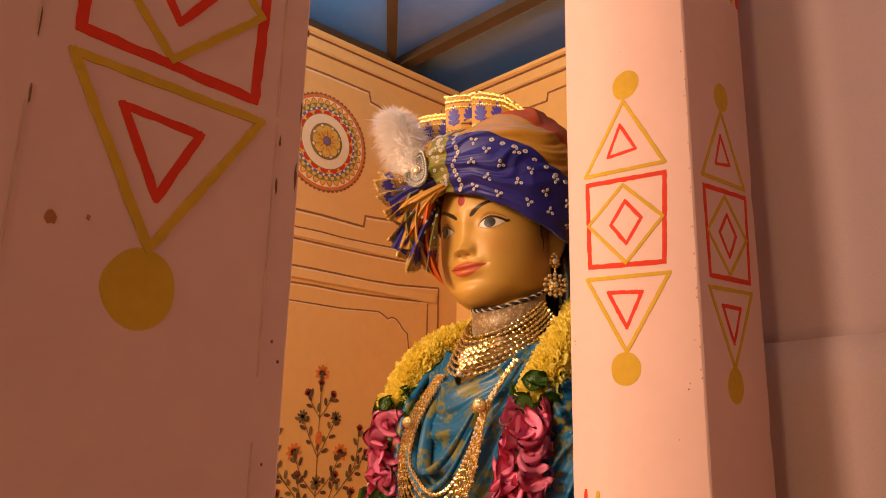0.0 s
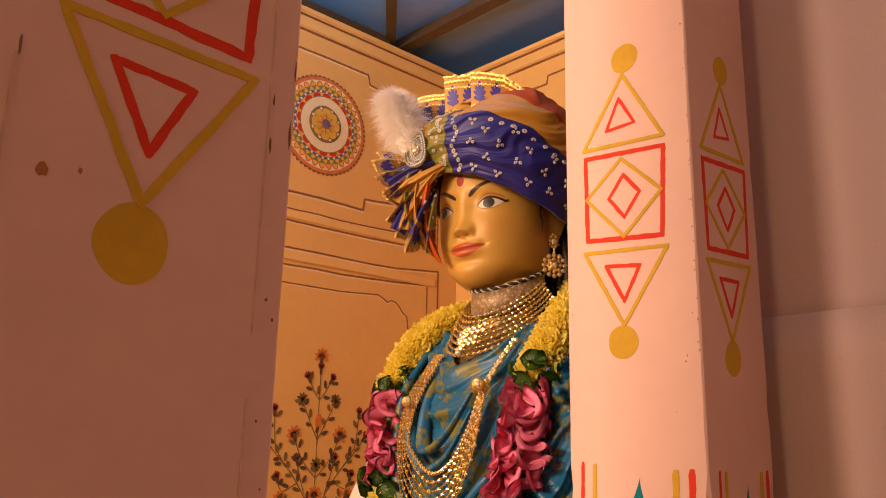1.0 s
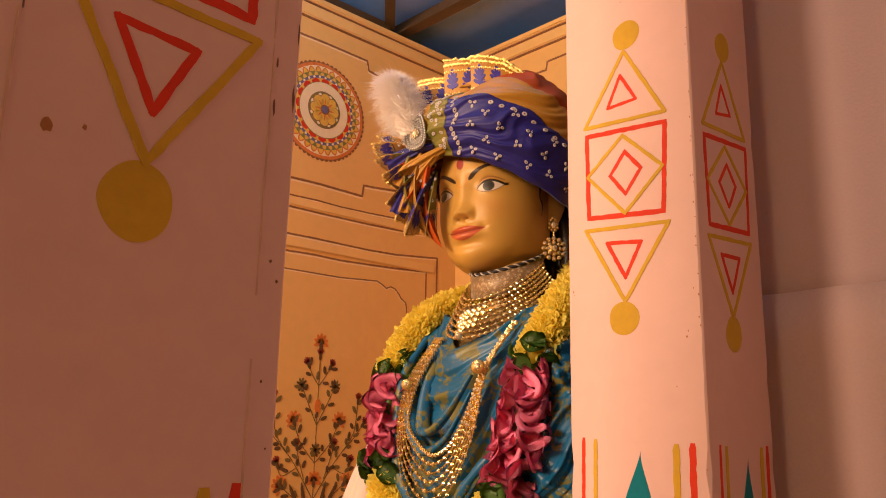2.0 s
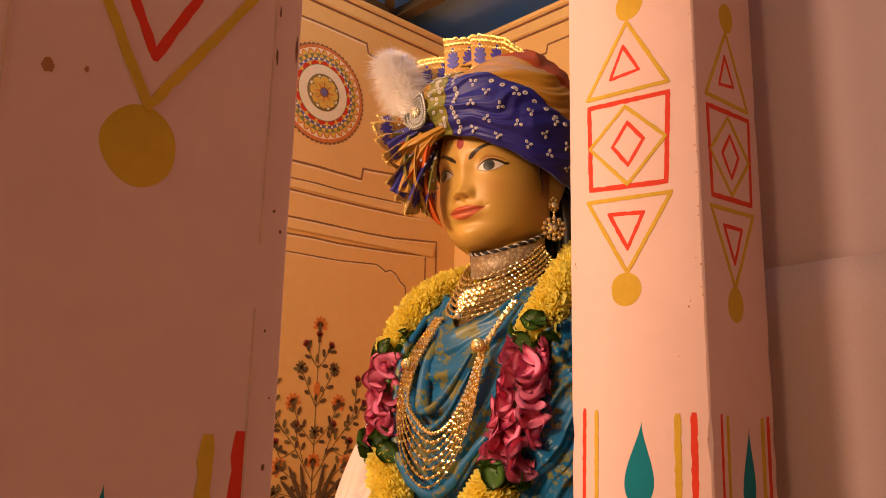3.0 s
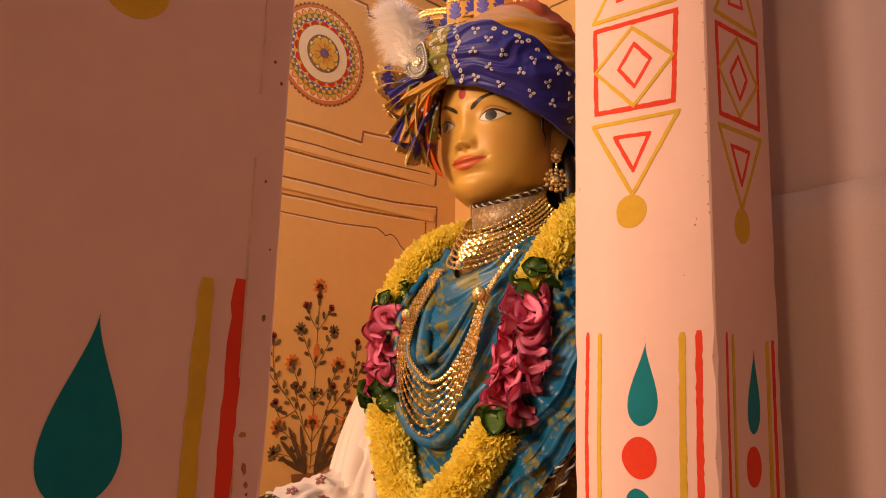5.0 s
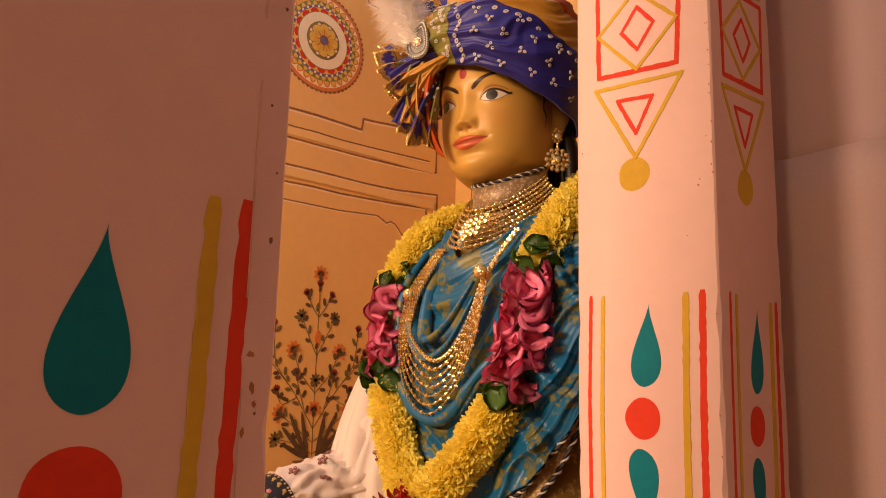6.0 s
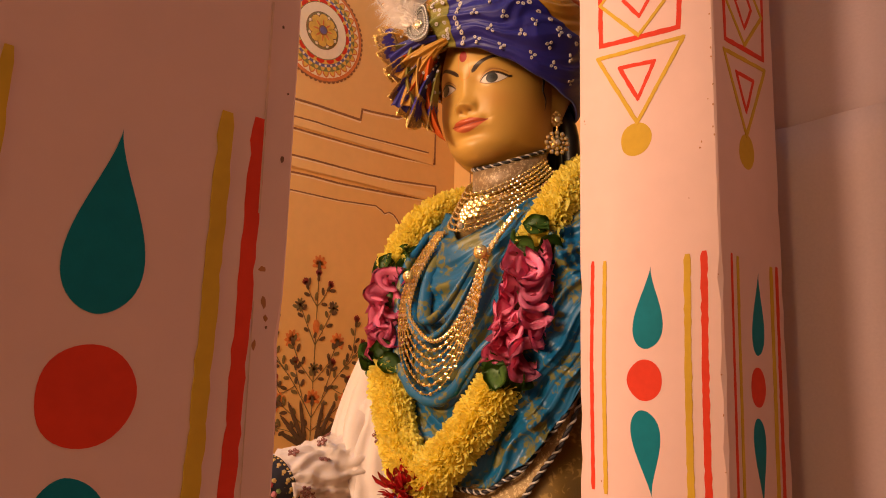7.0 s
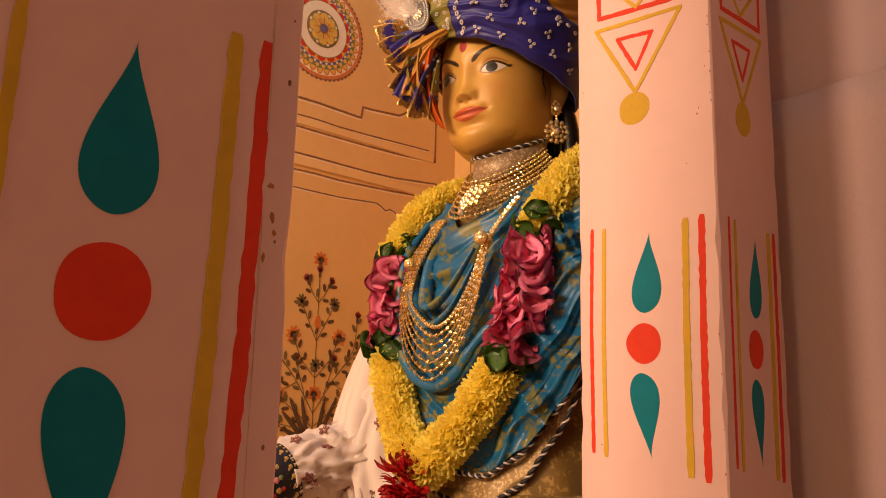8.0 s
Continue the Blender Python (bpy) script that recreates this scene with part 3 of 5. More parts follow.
def relief(u, z):
    """How far the features stand out of the face."""
    a = np.abs(u)
    # nose: a slim ridge that widens into a round tip with wings
    f = np.clip((0.014 - z) / (0.014 + 0.040), 0, 1)
    ridge_h = np.where(z > -0.040, 0.0030 * bell(z - 0.004, 0.012) + 0.0150 * f ** 1.7, 0.0150 * bell(z + 0.040, 0.0056))
    d = ridge_h * bell(u, 0.0060 + 0.0028 * f)
    d += 0.0035 * bell(u, 0.0075) * bell(z + 0.0395, 0.0062)
    d += 0.0062 * bell(a - 0.0140, 0.0052) * bell(z + 0.0420, 0.0058)
    d -= 0.0035 * bell(a - 0.0080, 0.0035) * bell(z + 0.0485, 0.0022)
    d -= 0.0016 * bell(a - 0.0205, 0.0028) * bell(z + 0.0415, 0.0065)
    # eyes: sockets, balls and lids
    d -= 0.0050 * bell(a - 0.0330, 0.0150) * bell(z - 0.001, 0.0125)
    d -= 0.0022 * bell(a - 0.0190, 0.0060) * bell(z - 0.001, 0.0100)
    e, up, lo = eye_lids(a)
    inside = np.abs(a - EYE_U) < EYE_HALF
    d += 0.0056 * bell(a - EYE_U, 0.0130) * bell(z - EYE_Z, 0.0088)
    d += np.where(inside, 0.0013 * bell(z - up - 0.0012, 0.0013) * (1 - e * e) + 0.0008 * bell(z - lo + 0.0010, 0.0012) * (1 - e * e), 0.0)
    d -= np.where(inside, 0.0013 * bell(z - up - 0.0060 - 0.001 * e, 0.0014) * (1 - e * e), 0.0)
    d += 0.0028 * bell(a - 0.036, 0.022) * bell(z - 0.026, 0.007)
    # cheeks, mouth and chin
    d += 0.0050 * bell(a - 0.046, 0.020) * bell(z + 0.038, 0.020)
    lift = 4.8 * u * u
    d += 0.0040 * bell(u, 0.024) * bell(z + 0.070, 0.016)
    d += 0.0050 * bell(u, 0.0165) * bell(z + 0.0645 - lift, 0.0040)
    d += 0.0078 * bell(u, 0.0155) * bell(z + 0.0765 - lift, 0.0050)
    d -= 0.0036 * bell(u, 0.0180) * bell(z + 0.0700 - lift, 0.0016)
    d -= 0.0030 * bell(a - 0.0300, 0.0045) * bell(z + 0.0635, 0.0055)
    d -= 0.0036 * bell(u, 0.0200) * bell(z + 0.0885, 0.0055)
    d += 0.0052 * bell(u, 0.0180) * bell(z + 0.1050, 0.0110)
    d -= 0.0014 * bell(u, 0.0028) * bell(z + 0.0565, 0.0035)
    return d


SKIN_RGB, LID_RGB, WHITE_RGB, LIP_RGB = (0.50, 0.283, 0.060), (0.020, 0.009, 0.005), (0.56, 0.48, 0.42), (0.43, 0.078, 0.028)


def face_paint(u, v, z):
    """The painted colours of the face."""
    a = np.abs(u)
    c = np.empty(u.shape + (3,))
    c[:] = SKIN_RGB

    def lay(rgb, mask):
        m = np.where(v < 0.0, mask, 0.0)[..., None]
        c[:] = c * (1 - m) + np.array(rgb) * m

    lay((0.42, 0.145, 0.040), 0.30 * bell(a - 0.047, 0.014) * bell(z + 0.035, 0.012))
    e, up, lo = eye_lids(a)
    inside = step(EYE_HALF - np.abs(a - EYE_U), 0.0012)
    # shaded lid and crease
    lay((0.30, 0.105, 0.040), 0.40 * bell(a - EYE_U, 0.0150) * bell(z - up - 0.0040, 0.0034))
    crease = up + 0.0058 + 0.0012 * e
    lay((0.16, 0.055, 0.018), 0.75 * inside * bell(z - crease, 0.0008))
    # ball
    ball = inside * step(up - z, 0.0010) * step(z - lo, 0.0010)
    lay(WHITE_RGB, ball)
    lay((0.48, 0.20, 0.13), ball * 0.6 * step(-0.80 - e, 0.12))
    gaze = np.where(u > 0, 0.0415, -0.0435)
    r = np.hypot(u - gaze, z - EYE_Z - 0.0010)
    lay((0.020, 0.017, 0.015), ball * step(0.0086 - r, 0.0009))
    lay((0.026, 0.026, 0.023), ball * step(0.0068 - r, 0.0012))
    lay((0.018, 0.016, 0.014), ball * step(0.0044 - r, 0.0009))
    lay((0.022, 0.022, 0.020), ball * step(0.0027 - r, 0.0009))
    lay((0.010, 0.008, 0.007), ball * step(0.0013 - r, 0.0008))
    # lid lines, the upper one thick and drawn out at the corner
    tail = step(1.10 - np.abs((a - EYE_U) / EYE_HALF - 0.10), 0.10)
    lay(LID_RGB, tail * step(0.0018 + 0.0004 * e - np.abs(z - up - 0.0004 - 0.004 * np.clip((a - EYE_U) / EYE_HALF - 1, 0, 1)), 0.0009))
    lay((0.07, 0.025, 0.012), inside * 0.9 * step(0.0005 - np.abs(z - lo), 0.0008))
    # brows
    f = (a - 0.0120) / 0.062
    mid = 0.0150 + 0.0215 * np.sin(np.clip(f * 1.30, 0, 1) * math.pi / 2) - 0.0110 * np.clip(f - 0.62, 0, 1) / 0.38
    thick = 0.0042 * np.clip(1 - f, 0, 1) ** 0.55 * np.clip(0.50 + f * 6, 0, 1)
    lay((0.026, 0.012, 0.008), step(f + 0.005, 0.02) * step(1 - f, 0.05) * step(thick - np.abs(z - mid), 0.0011))
    # lips
    w = np.clip(a / 0.0315, 0, 1)
    lift = 4.8 * u * u
    seam = -0.0700 + lift
    top = seam + 0.0118 * (1 - w) ** 0.80 - 0.0020 * bell(u, 0.0035)
    low = seam - 0.0122 * (1 - w * w) ** 0.95
    lips = step(0.0315 - a, 0.001) * step(top - z, 0.0010) * step(z - low, 0.0010)
    lay(LIP_RGB, lips)
    # highlight on the lower lip, put into the colour as a paler patch
    lay((0.66, 0.20, 0.10), lips * 0.55 * bell(u, 0.013) * bell(z - seam + 0.0062, 0.0022))
    lay((0.20, 0.030, 0.015), step(0.0325 - a, 0.002) * step(0.0011 - np.abs(z - seam), 0.0009) * 0.9)
    # shadow of the nostrils, painted dark under the nose
    lay((0.17, 0.070, 0.020), 0.8 * bell((a - 0.0078), 0.0026) * bell(z + 0.0482, 0.0012))
    # forehead marks
    lay((0.62, 0.20, 0.03), step(0.0005 - np.abs(a - 0.0088), 0.0006) * step(z - 0.0140, 0.001))
    lay((0.62, 0.20, 0.03), step(0.0005 - np.abs(np.hypot(u, (z - 0.0140) * 0.85) - 0.0088), 0.0006) * step(0.0140 - z, 0.001))
    lay((0.30, 0.008, 0.006), step(1 - np.hypot(u / 0.0068, (z - 0.0420) / 0.0092), 0.14))
    return c


def head_grid(fine_z, fine_t):
    """Places of the head's skin, row by row, before its turn."""
    zs = np.concatenate([np.arange(-0.1240, 0.0625, fine_z), np.arange(0.063, 0.104, 0.008)])
    half = np.linspace(0, 1.35, fine_t)
    t = np.concatenate([-half[:0:-1], half, np.linspace(1.35, 2 * math.pi - 1.35, 38)[1:-1]])
    a, vf, vb = np.array([curve(z, HEAD) for z in zs]).T[:, :, None]
    vm = vf + 0.55 * (vb - vf)
    s, c = np.sin(t)[None], np.cos(t)[None]
    p = 2 / 2.12
    u = a * np.sign(s) * np.abs(s) ** p
    v = vm + np.where(c > 0, vf - vm, vm - vb) * np.sign(c) * np.abs(c) ** p
    z = zs[:, None] + 0 * u
    v = v - np.where(c > 0.05, relief(u, z) * np.clip(c * 2.2, 0, 1), 0.0)
    z = z - 0.020 * np.clip((v + 0.060) / 0.09, 0, 1) * np.clip((-0.045 - z) / 0.06, 0, 1)
    return u, v, z


def statue():
    bm = bmesh.new()
    col = bm.verts.layers.float_color.new("paint")
    u, v, z = head_grid(0.0007, 170)
    paint = face_paint(u, v, z)
    n = u.shape[1]
    vs = []
    for i in range(u.shape[0]):
        line = []
        for j in range(n):
            k = bm.verts.new(H(u[i, j], v[i, j], z[i, j]))
            k[col] = (*paint[i, j], 1)
            line.append(k)
        vs.append(line)
    for p, q in zip(vs, vs[1:]):
        for i in range(n):
            bm.faces.new((p[i], p[(i + 1) % n], q[(i + 1) % n], q[i]))
    bm.faces.new(vs[0][::-1])
    bm.faces.new(vs[-1])
    # ears, neck, body and arms
    def lump(rows, rgb=SKIN_RGB):
        before = set(bm.verts)
        rings(bm, rows)
        for k in bm.verts:
            if k not in before:
                k[col] = (*rgb, 1)
    lock = smooth_path([(0.0870, -0.020, 0.034), (0.0900, -0.016, 0.008), (0.0895, -0.020, -0.012), (0.0890, -0.012, -0.026), (0.0880, -0.017, -0.044)], 30)
    lump([[H(q.x, q.y + r * math.cos(t), q.z + 0.3 * r * math.sin(t)) + HEAD_TURN @ Vector((0.4 * r * math.sin(t), 0, 0)) for t in (2 * math.pi * k / 10 for k in range(10))]
          for q, r in ((q, 0.0046 * (1 - i / 32)) for i, q in enumerate(lock))], (0.012, 0.008, 0.007))
    for sg in (1, -1):
        ear = []
        for i in range(19):
            f = i / 18
            r = (0.012 + 0.019 * f) * math.sin(math.pi * min(0.97, 0.07 + f * 0.9)) ** 0.5
            ear.append([H(sg * (0.086 + 0.005 * f + 0.007 * (0.4 + math.cos(t)) * r / 0.02 + 0.004 * math.sin(t)), 0.018 + 0.024 * f + r * math.cos(t), -0.060 + 0.088 * f)
                        for t in (2 * math.pi * k / 24 for k in range(24))])
        lump(ear)
    lump([[S(0.004 + (0.052 - 0.012 * f) * math.cos(t), 0.002 + (0.053 - 0.012 * f) * math.sin(t) - 0.004 * f, 1.60 + 0.17 * f) for t in (2 * math.pi * k / 32 for k in range(32))]
          for f in (i / 6 for i in range(7))])
    lump([[S(a * math.cos(t), (vf + vb) / 2 + (vb - vf) / 2 * math.sin(t), z) for t in (2 * math.pi * k / 40 for k in range(40))]
          for z, a, vf, vb in ((0.25, 0.13, -0.10, 0.09), (0.6, 0.14, -0.10, 0.09), (1.0, 0.165, -0.11, 0.09), (1.3, 0.15, -0.095, 0.085),
                               (1.5, 0.17, -0.09, 0.085), (1.6, 0.165, -0.07, 0.08), (1.66, 0.11, -0.04, 0.06), (1.69, 0.07, -0.03, 0.05))])
    ob = link("statue", bm, SKIN, True)
    return tagged(ob, "painted statue with calm face, dressed and garlanded", "statue")


murti = statue()
pedestal = tagged(link("pedestal", boxed(CX - 0.32, CX + 0.32, CY - 0.30, CY + 0.30, 0.0, 0.25, bevel=0.01), PLAIN), "low plain plinth under the statue", "pedestal")

# ---- garments ----


def cloth(name, ground, flower, scale, rough=0.45, cut=0.56, sheen=0.3, metal=0.0):
    """Brocade: a ground colour with woven blossoms."""
    m = material(name, ground, rough, vary=0.16, scale=30, fine=700, bump=0.25, depth=0.0006, sheen=sheen)
    t, n = m.node_tree, m.node_tree.nodes
    b = n["Principled BSDF"]
    src = b.inputs["Base Color"].links[0].from_socket
    co, vor, noi = n.new("ShaderNodeTexCoord"), n.new("ShaderNodeTexVoronoi"), n.new("ShaderNodeTexNoise")
    vor.inputs["Scale"].default_value, noi.inputs["Scale"].default_value = scale, scale * 2.2
    noi.inputs["Detail"].default_value, noi.inputs["Distortion"].default_value = 2.5, 1.6
    t.links.new(co.outputs["Object"], vor.inputs["Vector"])
    t.links.new(co.outputs["Object"], noi.inputs["Vector"])
    sub = n.new("ShaderNodeMath")
    sub.operation = "SUBTRACT"
    t.links.new(noi.outputs["Fac"], sub.inputs[0])
    mul = n.new("ShaderNodeMath")
    mul.operation = "MULTIPLY_ADD"
    mul.inputs[1].default_value, mul.inputs[2].default_value = 0.42, -0.16
    t.links.new(vor.outputs["Distance"], mul.inputs[0])
    t.links.new(mul.outputs["Value"], sub.inputs[1])
    step = n.new("ShaderNodeMapRange")
    step.inputs["From Min"].default_value, step.inputs["From Max"].default_value = cut - 0.03, cut + 0.06
    t.links.new(sub.outputs["Value"], step.inputs["Value"])
    mix = n.new("ShaderNodeMix")
    mix.data_type = "RGBA"
    mix.inputs[7].default_value = (*flower, 1)
    t.links.new(step.outputs["Result"], mix.inputs[0])
    t.links.new(src, mix.inputs[6])
    t.links.new(mix.outputs[2], b.inputs["Base Color"])
    b.inputs["Metallic"].default_value = metal
    return m


BLUE_BROCADE = cloth("blue_brocade", (0.005, 0.115, 0.28), (0.14, 0.135, 0.04), 26, 0.40, cut=0.490, sheen=0.0)
GOLD_BROCADE = cloth("gold_brocade", (0.18, 0.105, 0.018), (0.32, 0.20, 0.05), 40, 0.45, cut=0.53, metal=0.15)
TISSUE = cloth("gold_tissue", (0.24, 0.15, 0.075), (0.46, 0.35, 0.22), 160, 0.45, cut=0.52, metal=0.15)
WHITE_COTTON = material("white_cotton", (0.70, 0.58, 0.54), 0.75, vary=0.05, scale=12, fine=600, bump=0.25, sheen=0.25)
BORDER = cloth("dull_gold_tissue", (0.32, 0.20, 0.075), (0.58, 0.43, 0.22), 190, 0.40, cut=0.53, metal=0.2)
DARK_CLOTH = material("black_cord", (0.015, 0.012, 0.020), 0.6, vary=0.2, scale=80)
PALE_CORD = material("silver_cord", (0.60, 0.55, 0.52), 0.4, vary=0.1, scale=80, metal=0.2)
GOLD = material("polished_gold", (0.84, 0.62, 0.22), 0.28, 1.0, vary=0.12, scale=60, fine=300, bump=0.2, island=0.15)
SILVER = material("silver_filigree", (0.55, 0.52, 0.50), 0.48, 1.0, vary=0.15, scale=60, fine=300, bump=0.4)


def stone():
    m = bpy.data.materials.new("cut_stone")
    m.use_nodes = True
    b = m.node_tree.nodes["Principled BSDF"]
    b.inputs["Base Color"].default_value, b.inputs["Roughness"].default_value = (0.80, 0.66, 0.44, 1), 0.16
    b.inputs["Metallic"].default_value, b.inputs["Coat Weight"].default_value = 0.7, 0.6
    return m


STONE = stone()

TORSO = [(0.26, 0.20, -0.165, 0.15), (0.60, 0.20, -0.16, 0.14), (1.00, 0.190, -0.135, 0.12), (1.20, 0.178, -0.125, 0.11), (1.30, 0.172, -0.115, 0.105), (1.40, 0.182, -0.112, 0.105),
         (1.50, 0.192, -0.108, 0.105), (1.58, 0.192, -0.094, 0.105), (1.635, 0.175, -0.066, 0.095), (1.675, 0.125, -0.042, 0.08), (1.70, 0.085, -0.034, 0.065)]


def torso(t, z, out=0.0, wide=0.0):
    """A place on the clothed body: t turns from its front (0) to its left (pi/2)."""
    a, vf, vb = interp(z, TORSO)
    vm = (vf + vb) / 2
    s, c = math.sin(t), math.cos(t)
    p = 2 / 2.3
    u = (a + out + (wide if s > 0 else 0)) * math.copysign(abs(s) ** p, s)
    v = vm - ((vm - vf) if c > 0 else (vb - vm)) * math.copysign(abs(c) ** p, c) - out * c
    z = z - 0.020 * np.clip((v + 0.060) / 0.09, 0, 1) * np.clip((-0.045 - z) / 0.06, 0, 1)
    return u, v, z


robe = tagged(new("robe"), "gold brocade robe with a belt, worn by the statue", "robe")
rows = []
for i in range(90):
    z = 0.26 + (1.69 - 0.26) * i / 89
    rows.append([S(*torso(2 * math.pi * k / 120, z, 0.004 + (0.005 * math.sin(k * math.pi / 5) if z < 1.22 else 0.0015 * math.sin(k * 0.7 + z * 30)))) for k in range(120)])
part("body_cloth", rings(bmesh.new(), rows), GOLD_BROCADE, robe, smooth=True)
rows = [[S(*torso(2 * math.pi * k / 96, z, o)) for k in range(96)] for z, o in ((1.175, 0.006), (1.18, 0.010), (1.235, 0.010), (1.24, 0.006))]
part("belt", rings(bmesh.new(), rows), GOLD_BROCADE, robe, "glittering gold tissue belt", True)

# blue shawl
shawl = tagged(new("shawl"), "blue and gold brocade shawl draped in hanging folds", "shawl")
HEM = [(-1.25, 1.47), (-0.9, 1.42), (-0.55, 1.36), (-0.25, 1.30), (0.0, 1.262), (0.35, 1.266), (0.62, 1.300), (0.85, 1.355), (1.05, 1.425), (1.25, 1.50), (1.6, 1.56)]
NECK = [(-1.25, 1.66), (-0.9, 1.682), (-0.55, 1.672), (-0.28, 1.652), (-0.05, 1.615), (0.15, 1.640), (0.5, 1.672), (0.9, 1.690), (1.25, 1.68), (1.6, 1.66)]


def ridge(x):
    f = x - math.floor(x)
    return (1 - abs(2 * f - 1)) ** 1.4 if f < 0.75 else (1 - abs(2 * f - 1)) ** 0.8


def shawl_at(t, f, out=0.0):
    lo, hi = interp(t, HEM)[0], interp(t, NECK)[0]
    z = lo + (hi - lo) * f
    u, v, _ = torso(t, z)
    soft = noise.noise(Vector((u * 14, z * 12, 3.1)))
    w = z - 13.0 * (u + 0.012) ** 2 if u < 0.055 else z - 13.0 * 0.067 ** 2 - 1.75 * (u - 0.055)
    d = 0.0135 * ridge(w / 0.058 + 0.7 * soft) + 0.003 * ridge(w / 0.023 + 2.0 * soft)
    if u > 0.07:
        k = min(1, (u - 0.07) / 0.05)
        d += 0.026 * k * (0.4 + ridge((u * 0.9 + (z - 1.4) * 0.42) / 0.055 + 0.5 * soft))
    centre = bell(u, 0.07) * bell(z - 1.60, 0.05)
    d += 0.012 * centre + 0.004 * soft
    return torso(t, z, 0.006 + d + out, 0.020 * min(1, max(0, t)))


def sheet(fn, n, m, thick=0.0022):
    """A thin cloth from fn(i/n, j/m, out)."""
    front = [[S(*fn(i / n, j / m, 0.0)) for j in range(m + 1)] for i in range(n + 1)]
    back = [[S(*fn(i / n, j / m, -thick)) for j in range(m + 1)] for i in range(n + 1)]
    bm = bmesh.new()
    rings(bm, [a + b[::-1] for a, b in zip(front, back)])
    bmesh.ops.recalc_face_normals(bm, faces=bm.faces)
    return bm


part("draped_cloth", sheet(lambda a, b, o: shawl_at(-1.25 + 2.85 * a, b, o), 190, 150), BLUE_BROCADE, shawl, smooth=True)


def border_at(a, b, o):
    t = -0.35 + 1.95 * a
    z0 = interp(t, HEM)[0]
    z = z0 - 0.034 - 0.010 * math.sin(a * 3) + (0.046) * b
    return torso(t, z, 0.009 + 0.003 * math.sin(a * 22) + o, 0.020 * min(1, max(0, t)))


part("gold_border", sheet(border_at, 90, 6), BORDER, shawl, "wide gold tissue border", True)


def cord(parent, pts, r, name="twisted_cord", turns=90):
    """A cord of one dark and one pale twisted strand."""
    path = smooth_path(pts, turns * 4)
    for ph, mat in ((0, DARK_CLOTH), (math.pi, PALE_CORD)):
        line, rad = [], r * (0.78 if ph == 0 else 0.42)
        for i, p in enumerate(path):
            d = (path[min(i + 1, len(path) - 1)] - path[max(i - 1, 0)]).normalized()
            a = d.orthogonal().normalized()
            a = (Vector((0, 0, 1)) - d * d.z).normalized()
            b = d.cross(a)
            k = i * 2 * math.pi / 11 + ph
            line.append(p + (a * math.cos(k) + b * math.sin(k)) * r * (0.3 if ph == 0 else 0.75))
        part(name, tube(bmesh.new(), line, rad, 6), mat, parent, smooth=True)


cord(shawl, [S(*border_at(i / 14, 0.0, 0.003)) for i in range(15)], 0.0036, turns=100)
cord(shawl, [S(*border_at(i / 14, 0.85, 0.013)) for i in range(15)], 0.0032, turns=100)
roll = smooth_path([S(*p) for p in ((-0.112, -0.070, 1.640), (-0.112, -0.118, 1.575), (-0.112, -0.130, 1.50), (-0.098, -0.136, 1.44), (-0.062, -0.142, 1.395), (-0.010, -0.146, 1.377),
                                    (0.030, -0.148, 1.392), (0.062, -0.146, 1.430), (0.105, -0.130, 1.480))], 60)
part("rolled_edge", tube(bmesh.new(), roll, [0.0050 + 0.0045 * math.sin(i / 59 * math.pi) + 0.0008 * math.sin(i * 1.3) for i in range(60)], 14), BLUE_BROCADE, shawl, smooth=True)
for k in range(2):
    o = 0.012 + 0.028 * k
    roll = smooth_path([S(*p) for p in ((-0.080 + o * 0.6, -0.062, 1.655 - o * 0.3), (-0.096 + o, -0.114, 1.570), (-0.084 + o * 0.9, -0.134, 1.51 - o * 0.1), (-0.040 + o * 0.4, -0.144, 1.455 + o * 0.9),
                                        (0.010, -0.142, 1.470 + o * 1.1), (0.050, -0.132, 1.540 + o * 0.8))], 50)
    part("cowl_fold", tube(bmesh.new(), roll, [0.0035 + 0.0075 * math.sin(i / 49 * math.pi) for i in range(50)], 14, flat=0.6), BLUE_BROCADE, shawl, smooth=True)

# white sleeve of the right arm
sleeve = tagged(new("sleeve"), "white printed cotton sleeve gathered at a black embroidered cuff", "sleeve")


def sleeve_rows(keys, n, m, fold):
    path = smooth_path([S(*k[:3]) for k in keys], n)
    rows = []
    for i, p in enumerate(path):
        f = i / (n - 1)
        r = interp(f * (len(keys) - 1), [(j, k[3]) for j, k in enumerate(keys)])[0]
        d = (path[min(i + 1, n - 1)] - path[max(i - 1, 0)]).normalized()
        a = d.cross(Vector((0.3, 0.2, 1))).normalized() if abs(d.z) < 0.85 else d.cross(Vector((0, -1, 0.3))).normalized()
        b = a.cross(d)
        row = []
        for k in range(m):
            t = 2 * math.pi * k / m
            w = noise.noise(Vector((math.cos(t) * 1.6, math.sin(t) * 1.6, f * 3.0)))
            q = r * (1 + fold * (0.55 * ridge(t * 2.23 + f * 1.2 + 1.6 * w) - 0.25) + fold * 0.13 * math.sin(f * 26 + 4 * w + math.cos(t) * 2) * math.sin(math.pi * f))
            row.append(p + (a * math.cos(t) + b * math.sin(t)) * q)
        rows.append(row)
    return rows


